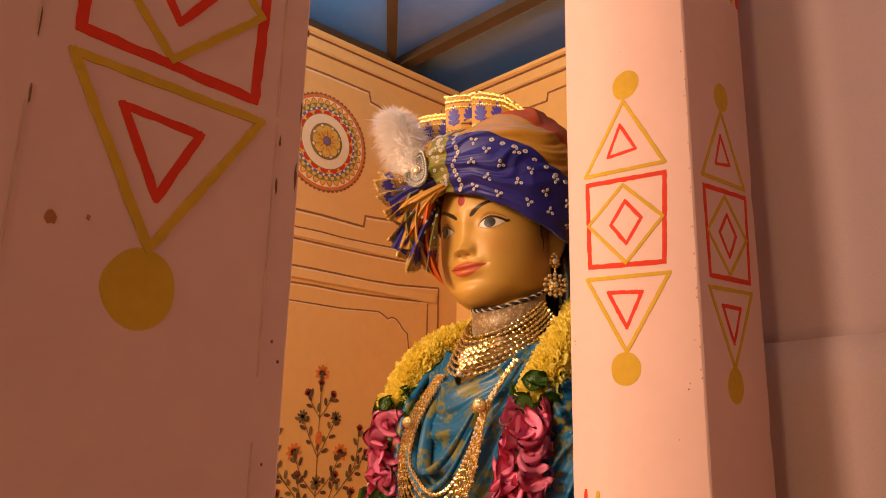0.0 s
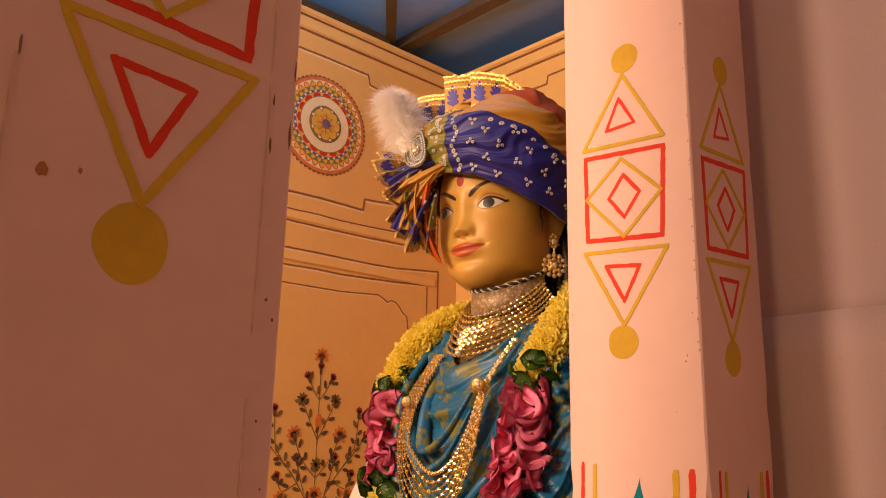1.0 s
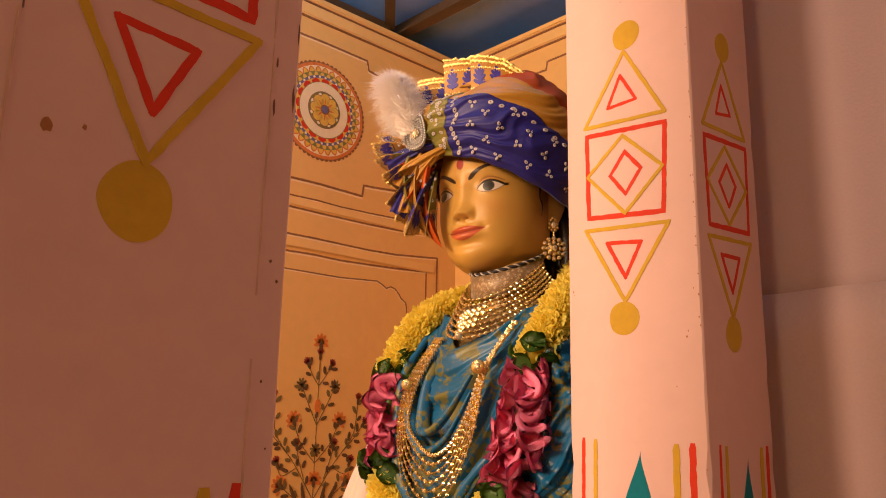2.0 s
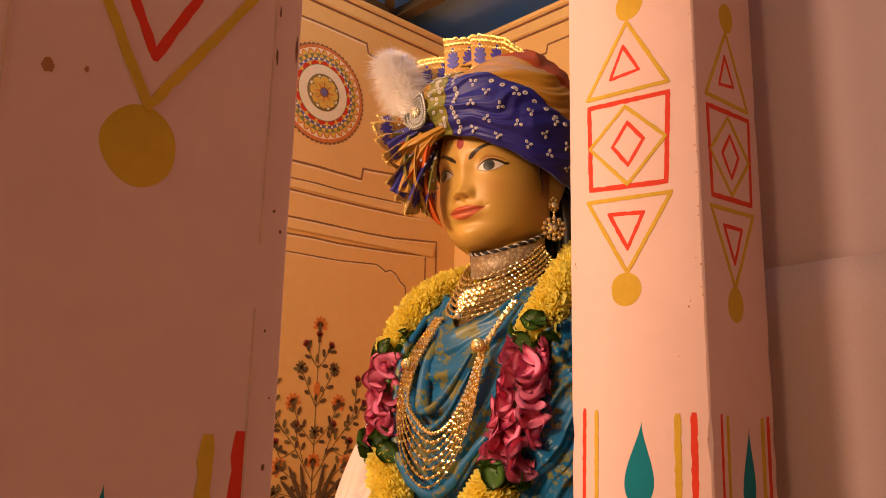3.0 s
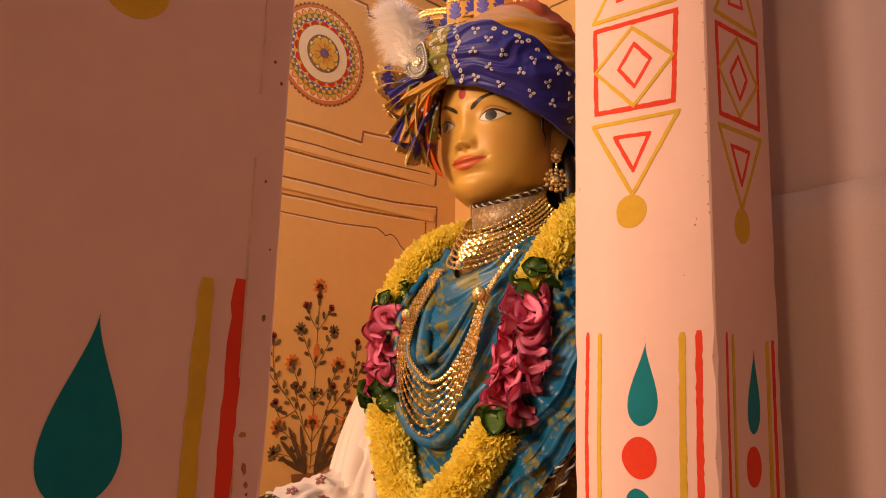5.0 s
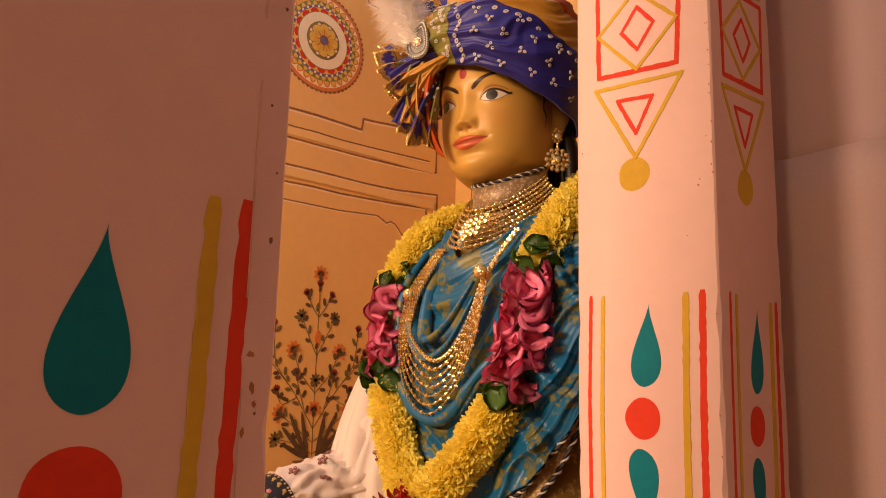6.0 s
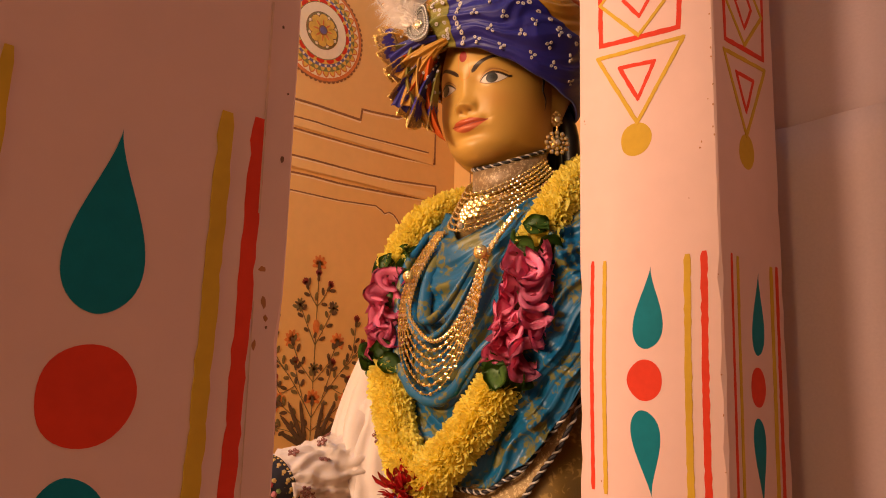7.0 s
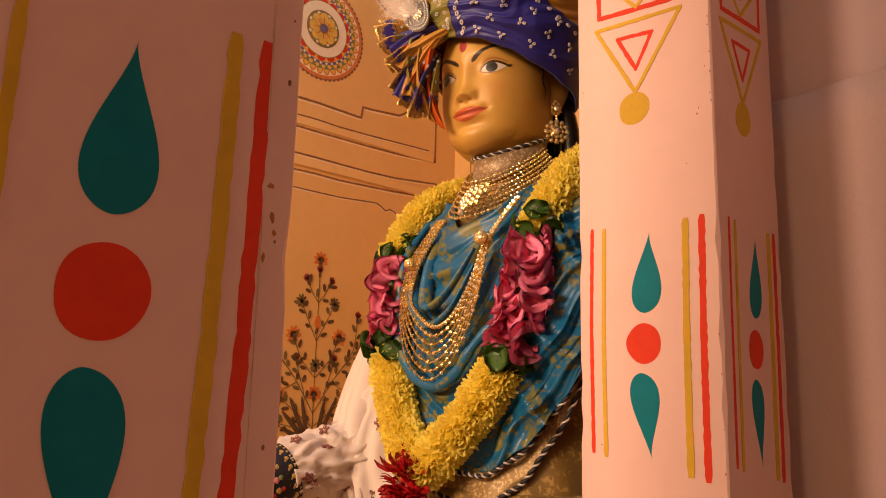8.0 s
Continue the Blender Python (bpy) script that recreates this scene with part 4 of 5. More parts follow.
UPPER = ((-0.150, 0.00, 1.640, 0.045), (-0.180, -0.01, 1.58, 0.058), (-0.202, -0.02, 1.47, 0.060), (-0.220, -0.03, 1.37, 0.070), (-0.212, -0.06, 1.27, 0.082), (-0.20, -0.07, 1.17, 0.08), (-0.20, -0.06, 1.05, 0.07))
FORE = ((-0.215, -0.030, 1.295, 0.056), (-0.232, -0.085, 1.272, 0.060), (-0.240, -0.152, 1.252, 0.058), (-0.240, -0.210, 1.242, 0.056), (-0.240, -0.252, 1.236, 0.051))
part("upper_sleeve", rings(bmesh.new(), sleeve_rows(UPPER, 70, 72, 0.40)), WHITE_COTTON, sleeve, smooth=True)
part("forearm_sleeve", rings(bmesh.new(), sleeve_rows(FORE, 46, 72, 0.36)), WHITE_COTTON, sleeve, smooth=True)
for j, (da, sw) in enumerate(((0.0, 0.0), (0.022, 0.012), (0.040, 0.03))):
    fold = smooth_path([S(-0.160 - da * 0.5, -0.075, 1.53), S(-0.200 - da * 0.6, -0.090, 1.44), S(-0.225 - da, -0.100, 1.37 - sw), S(-0.205 - da, -0.135, 1.30 - sw), S(-0.165 - da * 0.8, -0.150, 1.20)], 44)
    part("hanging_fold", tube(bmesh.new(), fold, [0.006 + 0.016 * math.sin(math.pi * min(1, i / 40)) for i in range(44)], 14, flat=0.75), WHITE_COTTON, sleeve, smooth=True)
CUFFM = ((-0.240, -0.242, 1.238, 0.053), (-0.240, -0.262, 1.232, 0.054), (-0.240, -0.287, 1.224, 0.052), (-0.240, -0.307, 1.219, 0.050))
cuff = part("cuff", rings(bmesh.new(), sleeve_rows(CUFFM, 18, 48, 0.03)), DARK_CLOTH, sleeve, "black cuff with coloured embroidery", True)
CUFF_AXIS, CUFF_TOP = Vector(S(-0.240, -0.307, 1.219)) - Vector(S(-0.240, -0.242, 1.238)), Vector(S(-0.240, -0.242, 1.238))
EMB = [material("red_thread", (0.45, 0.03, 0.03), 0.6), material("pink_thread", (0.65, 0.22, 0.25), 0.6), material("gold_thread", (0.62, 0.42, 0.14), 0.35, 0.5), material("green_thread", (0.18, 0.22, 0.06), 0.6)]


def knob(bm, p, r, flat=None, n=1):
    m = Matrix.Translation(p)
    if flat is not None:
        m = m @ Vector(flat).to_track_quat("Z", "Y").to_matrix().to_4x4() @ Matrix.Diagonal((1, 1, 0.45, 1))
    bmesh.ops.create_icosphere(bm, subdivisions=n, radius=r, matrix=m)


d = CUFF_AXIS.normalized()
ca = d.cross(Vector((0.3, 0.2, 1))).normalized()
cb = ca.cross(d)
rnd = random.Random(9)
for ring_f, count, r, kind in ((0.05, 40, 0.0022, 2), (0.16, 24, 0.0040, 2), (0.22, 24, 0.0026, 2), (0.30, 40, 0.0022, 2), (0.46, 20, 0.0045, None), (0.58, 22, 0.0052, None), (0.70, 20, 0.0040, None), (0.80, 22, 0.0048, None), (0.93, 40, 0.0022, 2)):
    for k in range(count):
        t = 2 * math.pi * (k + 0.5 * (ring_f * 7 % 1)) / count
        n_ = ca * math.cos(t) + cb * math.sin(t)
        bm = bmesh.new()
        knob(bm, CUFF_TOP + CUFF_AXIS * ring_f + n_ * (0.0535 - 0.002 * ring_f), r, n_)
        part("embroidery_knot", bm, EMB[kind if kind is not None else (k + int(ring_f * 50)) % 4], cuff)

# printed sprigs on the sleeve
PRINT = material("brown_block_print", (0.24, 0.09, 0.08), 0.7)
bpy.context.view_layer.update()
# ---- turban ----


def P(s, o, z):
    """A place by the picture's right (s) and nearness (o) of a view from the statue's front left."""
    return S(0.694 * s + 0.72 * o, 0.72 * s - 0.694 * o, z)


BANDHANI = material("indigo_silk", (0.011, 0.009, 0.20), 0.52, vary=0.14, scale=18, fine=500, bump=0.25, sheen=0.06)
YELLOW_SILK = material("mustard_silk", (0.48, 0.235, 0.026), 0.5, vary=0.14, scale=18, fine=500, bump=0.25, sheen=0.06)
OLIVE_SILK = material("olive_silk", (0.085, 0.105, 0.016), 0.55, vary=0.2, scale=30, fine=500, bump=0.25, sheen=0.05, second=(0.24, 0.18, 0.025))
ORANGE_SILK = material("orange_red_silk", (0.52, 0.088, 0.012), 0.65, vary=0.14, scale=18, fine=500, bump=0.25, spec=0.2)
PALE_DOT = material("white_tie_dye", (0.48, 0.44, 0.46), 0.7, vary=0.1, scale=60)
BLUE_MOTIF = material("royal_blue_thread", (0.040, 0.030, 0.36), 0.5, vary=0.15, scale=80, fine=600, bump=0.3)
TRIM = material("gold_lace", (0.90, 0.66, 0.22), 0.28, 0.8, vary=0.2, scale=120, fine=500, bump=0.5, island=0.25)
EDGE_SILK = cloth("edge_brocade", (0.30, 0.17, 0.035), (0.52, 0.34, 0.10), 150, 0.45, cut=0.52, metal=0.2)
HAIR = material("black_hair", (0.012, 0.009, 0.008), 0.4, vary=0.2, scale=60)

turban = tagged(new("turban"), "indigo and mustard tie-dyed silk turban with gold crest and plume", "turban")
BRIM = [(-3.2, 1.835), (-2.3, 1.845), (-1.57, 1.875), (-0.8, 1.900), (0.0, 1.9150), (0.5, 1.9035), (0.9, 1.884), (1.3, 1.862), (1.75, 1.842), (2.3, 1.835), (3.2, 1.835)]


def turban_at(t, f, out=0.0):
    z0 = interp(t, BRIM)[0]
    side = max(0, math.sin((t - 0.35) * 0.9)) if t > 0.35 else 0.0
    top = 2.036 + 0.044 * side
    z = z0 + (top - z0) * (f - 0.06 * math.sin(math.pi * f))
    swell = math.sin(math.pi * (0.20 + 0.62 * f) ** 1.05) if f < 0.97 else 0.42
    r = 0.073 + 0.052 * swell - 0.045 * max(0, f - 0.72) / 0.28
    r += 0.020 * side
    a, b = r + 0.006, r + 0.014
    w = noise.noise(Vector((math.sin(t) * 2, math.cos(t) * 2, f * 3)))
    ph = f * 4.6 - t * 0.75 + 0.5 * w
    d = 0.0075 * ridge(ph) + 0.003 * ridge(ph * 2.3 + w) + 0.002 * w
    d *= min(1, 0.35 + f * 3)
    return (-0.024 + (a + d + out) * math.sin(t), -0.012 - (b + d + out) * math.cos(t), z)


def patch(t0, t1, low, high, n, m, lift):
    """A stretch of the wrap, between two heights that vary round it."""
    def fn(i, j, o):
        t = t0 + (t1 - t0) * i
        lo, hi = low(t), high(t)
        return turban_at(t, lo + (hi - lo) * j, lift + o)
    return sheet(fn, n, m, 0.004)


blue_top = lambda t: interp(t, [(-0.2, 0.72), (0.2, 0.74), (0.6, 0.71), (1.0, 0.60), (1.5, 0.44), (2.2, 0.32), (3.2, 0.30)])[0]
yel_top = lambda t: min(0.97, blue_top(t) + 0.30 - 0.06 * max(0, t - 0.9) + 0.02 * math.sin(t * 3))
wrap = part("indigo_wrap", patch(0.20, 3.2, lambda t: 0.0, blue_top, 150, 60, 0.0035), BANDHANI, turban, "indigo silk with white tie-dye dots", True)
part("mustard_wrap", patch(-0.3, 3.2, lambda t: blue_top(t) - 0.06, yel_top, 150, 30, 0.0015), YELLOW_SILK, turban, "mustard silk fold", True)
part("orange_wrap", patch(-0.3, 3.2, lambda t: yel_top(t) - 0.05, lambda t: 1.0, 120, 20, 0.0), ORANGE_SILK, turban, "orange red silk fold", True)
part("olive_wrap", patch(-0.04, 0.23, lambda t: 0.0, lambda t: 0.93, 30, 60, 0.0045), OLIVE_SILK, turban, "olive green silk fold", True)
part("side_wrap", patch(-3.2, -0.02, lambda t: 0.0, lambda t: 1.0, 130, 60, 0.001), YELLOW_SILK, turban, "mustard silk fold", True)
rows = [[S(*turban_at(2 * math.pi * k / 60 - math.pi, 0.97, o)) for k in range(60)] for o in (-0.004, -0.02, -0.05)]
rows = [[(p[0], p[1], 2.052 + 0.010 * i) for p in r] for i, r in enumerate(rows)]
part("crown_cap", rings(bmesh.new(), rows), YELLOW_SILK, turban, smooth=True)


def ring_dot(bm, place, normal, along, r, hole=True):
    n_ = Vector(normal).normalized()
    a = (Vector(along) - n_ * n_.dot(Vector(along))).normalized()
    b = n_.cross(a)
    c = Vector(place)
    outer = [bm.verts.new(c + a * (r * 1.35 * math.cos(k)) + b * (r * math.sin(k)) + n_ * 0.0012) for k in (2 * math.pi * i / 10 for i in range(10))]
    low = [bm.verts.new(c + a * (r * 1.55 * math.cos(k)) + b * (r * 1.2 * math.sin(k)) - n_ * 0.0008) for k in (2 * math.pi * i / 10 for i in range(10))]
    inner = [bm.verts.new(c + a * (r * 0.40 * math.cos(k)) + b * (r * 0.30 * math.sin(k)) + n_ * (0.0012 if hole else 0.0018)) for k in (2 * math.pi * i / 10 for i in range(10))]
    for i in range(10):
        j = (i + 1) % 10
        bm.faces.new((outer[i], outer[j], inner[j], inner[i]))
        bm.faces.new((low[i], low[j], outer[j], outer[i]))
    if not hole:
        bm.faces.new(inner)


def on_turban(t, f, lift=0.0035):
    p = Vector(turban_at(t, f, lift))
    du = Vector(turban_at(t + 0.03, f, lift)) - p
    dv = Vector(turban_at(t, min(1, f + 0.03), lift)) - p
    return Vector(S(*p)), du.cross(dv).normalized(), du.normalized(), dv.normalized()


rnd = random.Random(4)
bm = bmesh.new()
for row in range(6):
    for k in range(10):
        t = 0.56 + k * 0.29 + (0.15 if row % 2 else 0) + rnd.uniform(-0.03, 0.03)
        f = 0.09 + row * 0.13 + 0.05 * t * 0.3 + rnd.uniform(-0.015, 0.015)
        if f > blue_top(t) - 0.05:
            continue
        p, n_, a, b = on_turban(t, f)
        turn = rnd.uniform(0, 6)
        for q in range(3):
            g = turn + q * 2.1
            d = a * math.cos(g) + b * math.sin(g)
            ring_dot(bm, p + d * 0.0044, n_, d, 0.0021)
for k in range(13):
    p, n_, a, b = on_turban(0.34 + 0.03 * math.sin(k), 0.05 + k * 0.058)
    ring_dot(bm, p, n_, b + a * 0.4, 0.0030)
for k in range(16):
    t = 0.75 + k * 0.11
    p, n_, a, b = on_turban(t, blue_top(t) - 0.06)
    ring_dot(bm, p, n_, a, 0.0030)
part("tie_dye_dots", bm, PALE_DOT, wrap)["kind"] = "stuff"
bm = bmesh.new()
for i in range(30):
    t, f = rnd.uniform(0.02, 0.20), rnd.uniform(0.05, 0.85)
    p, n_, a, b = on_turban(t, f, 0.0045)
    ring_dot(bm, p, n_, a + b * rnd.uniform(-1, 1), 0.0026)
part("tie_dye_dots", bm, PALE_DOT, turban)["kind"] = "stuff"

# crest: five stiff pleats of gold brocade
EDGE = ((-0.148, -0.078), (-0.118, -0.084), (-0.066, -0.074), (-0.014, -0.064), (0.036, -0.050), (0.068, -0.020))
HIGH = ((1.975, 2.046, 2.050), (1.985, 2.076, 2.080), (1.995, 2.100, 2.100), (1.995, 2.096, 2.086), (1.995, 2.080, 2.052))
for i in range(5):
    (u0, v0), (u1, v1), (zb, zl, zr) = EDGE[i], EDGE[i + 1], HIGH[i]
    A, B = Vector(S(u0, v0 - 0.012, 0)), Vector(S(u1, v1 - 0.004, 0))
    d = B - A
    n_ = Vector((d.y, -d.x, 0)).normalized()

    def on(f, g, h, A=A, d=d, n_=n_, zb=zb, zl=zl, zr=zr):
        top = zl + (zr - zl) * f
        base = A + d * (0.02 + 1.02 * f) + n_ * (h + 0.004 * math.sin(f * math.pi) + 0.010 * g - 0.013 * f)
        return Vector((base.x, base.y, zb + (top - zb) * g))

    def slab(g0, g1, h, back, f0=0.0, f1=1.0):
        rows = [[on(f0 + (f1 - f0) * k / 8, g0, h), on(f0 + (f1 - f0) * k / 8, g1, h), on(f0 + (f1 - f0) * k / 8, g1, back), on(f0 + (f1 - f0) * k / 8, g0, back)] for k in range(9)]
        bm = rings(bmesh.new(), rows)
        bmesh.ops.recalc_face_normals(bm, faces=bm.faces)
        return bm
    pleat = part("crest_pleat", slab(0.0, 1.0, 0.0, -0.004), YELLOW_SILK, turban, "stiff pleat of gold brocade")
    part("orange_panel", slab(0.0, 0.42, 0.0012, 0.0), ORANGE_SILK if i in (1, 2) else YELLOW_SILK, pleat)
    for g0, g1 in ((0.43, 0.48), (0.80, 0.84), (0.88, 0.97)):
        bm = bmesh.new()
        for k in range(16):
            knob(bm, on((k + 0.5) / 16, (g0 + g1) / 2 + 0.012 * (k % 2), 0.0012), 0.0028 if g1 > 0.9 else 0.0018)
        part("gold_lace", bm, TRIM, pleat)
    bm = bmesh.new()
    rr = random.Random(i)
    for k in range(22):
        knob(bm, on(k / 21, 1.0 + rr.uniform(0, 0.04), -0.001), rr.uniform(0.0016, 0.0034))
    part("gold_lace", bm, TRIM, pleat)
    for c in ((0.27, 0.76) if i not in (0, 4) else (0.5,)):
        bm = bmesh.new()
        w = 0.0115 / max(0.02, d.length)
        tall = 0.0145 / (zl - zb)
        for ang, ln, up in ((90, 1.1, 0.9), (52, 1.05, 0.55), (128, 1.05, 0.55), (38, 1.10, 0.1), (142, 1.10, 0.1), (22, 0.95, -0.3), (158, 0.95, -0.3), (90, 1.5, -0.6)):
            q = radians(ang)
            out = []
            for m in range(8):
                w0 = 2 * math.pi * m / 8
                x, y = ln * (0.5 - 0.5 * math.cos(w0)), 0.24 * math.sin(w0)
                out.append((c + (x * math.cos(q) - y * math.sin(q)) * w, 0.60 + up * tall + (x * math.sin(q) + y * math.cos(q)) * tall))
            blot(bm, out, lambda a, z, h: on(a, z, 0.0012 if h else 0.0))
        part("blue_sprig", bm, BLUE_MOTIF, pleat)

# side tuft: cloth gathered under the brooch, opening into a fan of lace-edged pleats
TUFT_N = 9


def tuft(q, r, front=0.0):
    """A place on the fan: q runs from its top pleat to its lowest, r from the gathered root to the edge; each pleat has one ridge."""
    root = Vector(P(-0.136 + 0.020 * q, 0.052, 1.926 - 0.030 * q))
    ang = radians(150 + 118 * q)
    i = min(TUFT_N - 1, int(q * TUFT_N))
    far = (0.076 + 0.034 * q) * (1 + 0.13 * math.sin(7.3 * i + 1))
    fold = abs(2 * ((q * TUFT_N) % 1.0) - 1)
    wave = 0.004 * math.sin(q * 31 + r * 7) * r
    reach = far * r * (1 - 0.16 * fold * r) + wave
    s, z = reach * math.cos(ang), reach * math.sin(ang)
    near = 0.030 * math.sin(math.pi * min(1, r * 0.80)) - 0.035 * r * r + (0.5 - fold) * 0.040 * r ** 0.8 + 0.012 * ((i * 5) % 3 - 1) * r + front
    return root + Vector((0.694, 0.72, 0)) * s + Vector((0.72, -0.694, 0)) * near + Vector((0, 0, z))


def tuft_strip(q0, q1, r0, r1, front, n=16, m=14):
    """A strip of the fan, with the cloth's thickness."""
    q1 -= 1e-5
    rows = []
    for k in range(n + 1):
        q = q0 + (q1 - q0) * k / n
        rows.append([tuft(q, r0 + (r1 - r0) * j / m, front) for j in range(m + 1)] + [tuft(q, r0 + (r1 - r0) * j / m, front - 0.002) for j in range(m, -1, -1)])
    bm = rings(bmesh.new(), rows)
    bmesh.ops.recalc_face_normals(bm, faces=bm.faces)
    return bm


for i in range(TUFT_N):
    q0, q1 = i / TUFT_N, (i + 1) / TUFT_N
    ruffle = part("ruffle", tuft_strip(q0, q1, 0.0, 0.66, 0.0), (YELLOW_SILK, OLIVE_SILK, BANDHANI, YELLOW_SILK, ORANGE_SILK)[(i * 3 + i // 4) % 5], turban, "pleated ruffle of the turban's tail", True)
    part("brocade_edge", tuft_strip(q0, q1, 0.64, 1.0, 0.0006), EDGE_SILK, ruffle, "dull gold brocade edge", True)
    w = q1 - q0
    for g in (0.06, 0.56):
        bm = bmesh.new()
        for dq, r0, ln, half in ((0.20, 0.69, 0.24, 0.045), (0.09, 0.74, 0.15, 0.035), (0.31, 0.74, 0.15, 0.035), (0.03, 0.70, 0.10, 0.03), (0.37, 0.70, 0.10, 0.03)):
            out = [(q0 + w * (g + dq + half * math.sin(k) * 1.5), r0 + ln * (0.5 - 0.5 * math.cos(k))) for k in (2 * math.pi * j / 10 for j in range(10))]
            blot(bm, out, lambda a, b, h: tuft(a, b, 0.0026 if h else 0.0006))
        part("blue_motif", bm, BLUE_MOTIF, ruffle)
    rr = random.Random(40 + i)
    bm = bmesh.new()
    for k in range(26):
        knob(bm, tuft(q0 + w * (k + 0.5) / 26, 1.0 + rr.uniform(-0.012, 0.02), 0.0), rr.uniform(0.0013, 0.0024))
    part("gold_lace", bm, TRIM, ruffle)
    bm = bmesh.new()
    for k in range(3):
        p = tuft(q0 + w * rr.uniform(0.25, 0.8), 0.18 + 0.16 * k, 0.0012)
        ring_dot(bm, p, (0.72, -0.694, 0.1), (rr.uniform(-1, 1), 0, 1), 0.0019)
    part("tie_dye_dots", bm, PALE_DOT, ruffle)["kind"] = "stuff"
# loose folds over the root of the fan
for mat, pts in ((YELLOW_SILK, ((-0.086, 0.098, 1.926), (-0.116, 0.094, 1.910), (-0.146, 0.086, 1.892), (-0.164, 0.072, 1.868))), (BANDHANI, ((-0.108, 0.094, 1.928), (-0.136, 0.092, 1.922), (-0.160, 0.082, 1.914), (-0.182, 0.064, 1.906))),
                 (YELLOW_SILK, ((-0.100, 0.094, 1.918), (-0.128, 0.086, 1.884), (-0.142, 0.076, 1.856), (-0.150, 0.064, 1.826))), (BANDHANI, ((-0.120, 0.090, 1.914), (-0.142, 0.080, 1.876), (-0.152, 0.070, 1.850), (-0.164, 0.056, 1.826)))):
    path = smooth_path([P(s - 0.016, o - 0.012, z) for s, o, z in pts], 34)
    rows = []
    for i, c in enumerate(path):
        f = i / 33
        d = (path[min(i + 1, 33)] - path[max(i - 1, 0)]).normalized()
        side = d.cross(Vector((0.72, -0.694, 0))).normalized()
        wide, row = 0.005 + 0.009 * f, []
        for k in range(17):
            x = k / 8 - 1
            row.append(c + side * (x * wide) + Vector((0.72, -0.694, 0)) * (0.007 * math.cos(x * 1.5) + 0.0020 * math.cos(x * 7.0 + 2 * f) * (0.4 + f)))
        rows.append(row + [q - Vector((0.72, -0.694, 0)) * 0.004 for q in row[::-1]])
    bm = rings(bmesh.new(), rows)
    bmesh.ops.recalc_face_normals(bm, faces=bm.faces)
    part("gathered_fold", bm, mat, turban, smooth=True)


def tail_sheet(a0, a1, lift):
    """Pleated cloth falling from the brim beside the cheek."""
    def fn(a, b, o):
        q = a0 + (a1 - a0) * a
        top = Vector(P(-0.122 - 0.042 * q, 0.080 - 0.020 * q, 1.918 + 0.014 * q))
        mid = Vector(P(-0.152 - 0.044 * q, 0.066 - 0.006 * q, 1.838 + 0.020 * q))
        low = Vector(P(-0.107 - 0.040 * q, 0.058 - 0.030 * q, 1.770 + 0.040 * q))
        p = top * (1 - b) ** 2 + mid * (2 * b * (1 - b)) * 1.0 + low * b * b
        w = 0.0065 * math.sin(q * 17 + 1.5 * b) * math.sin(math.pi * (0.15 + 0.75 * b)) + lift + o
        return p.x - CX + 0.72 * w, p.y - CY - 0.694 * w, p.z
    return sheet(fn, 40, 36, 0.003)


part("orange_tail", tail_sheet(-0.05, 0.46, 0.004), ORANGE_SILK, turban, "orange red tie-dyed fold beside the cheek", True)
part("mustard_tail", tail_sheet(0.40, 0.82, 0.009), YELLOW_SILK, turban, "mustard silk fold", True)
part("olive_tail", tail_sheet(0.76, 1.05, 0.012), OLIVE_SILK, turban, "olive silk fold", True)
bm = bmesh.new()
for i in range(9):
    c = Vector(P(-0.120 - 0.004 * math.sin(i), 0.052 - 0.0016 * i, 1.905 - 0.014 * i)) + Vector((0.72, -0.694, 0)) * 0.012
    ring_dot(bm, c, (0.72, -0.694, 0), (0, 0.3 * math.sin(i * 2), 1), 0.0017)
part("tie_dye_dots", bm, PALE_DOT, turban)["kind"] = "stuff"

# dark hair at the nape
bm = bmesh.new()
for k in range(7):
    tube(bm, smooth_path([H(0.070 - 0.012 * k, 0.056 + 0.008 * k, 0.0), H(0.088 - 0.014 * k, 0.066 + 0.006 * k, -0.06), H(0.082 - 0.014 * k, 0.072, -0.14), H(0.072 - 0.014 * k, 0.08, -0.20)], 14), 0.016, 8)
tagged(link("hair", bm, HAIR, True), "black hair falling behind the statue's neck", "hair")

# brooch and plume
brooch = tagged(new("brooch"), "silver almond-shaped brooch with a round stone, pinned on the turban", "brooch")
BC, BN = Vector(S(-0.046, -0.166, 1.950)), Vector((0.30, -0.93, 0.18)).normalized()
BA = (Vector((0, 0, 1)) - BN * BN.z).normalized()
BB = BA.cross(BN).normalized()


def leafy(scale, n=40):
    out = []
    for i in range(n):
        k = 2 * math.pi * i / n
        y = math.cos(k)
        out.append((scale * 0.0185 * math.sin(k) * (1 - 0.38 * y) + scale * 0.004 * y * y, scale * 0.033 * y))
    return out


on_brooch = lambda a, z, h: BC + BB * a + BA * z + BN * (h * 9.0)
part("plate", blot(bmesh.new(), leafy(1.0), on_brooch), material("dark_silver", (0.30, 0.28, 0.27), 0.5, 0.7, vary=0.3, scale=300, fine=900, bump=0.6), brooch)
bm = bmesh.new()
for sc, r, n in ((0.93, 0.0017, 40), (0.70, 0.0015, 30)):
    for a, z in leafy(sc, n):
        knob(bm, BC + BB * a + BA * z + BN * 0.0036, r)
part("bead_edge", bm, SILVER, brooch)
bm = bmesh.new()
for k in range(9):
    q = 2 * math.pi * k / 9
    knob(bm, BC + BB * (0.0068 * math.cos(q)) + BA * (0.0068 * math.sin(q) - 0.003) + BN * 0.0038, 0.0024)
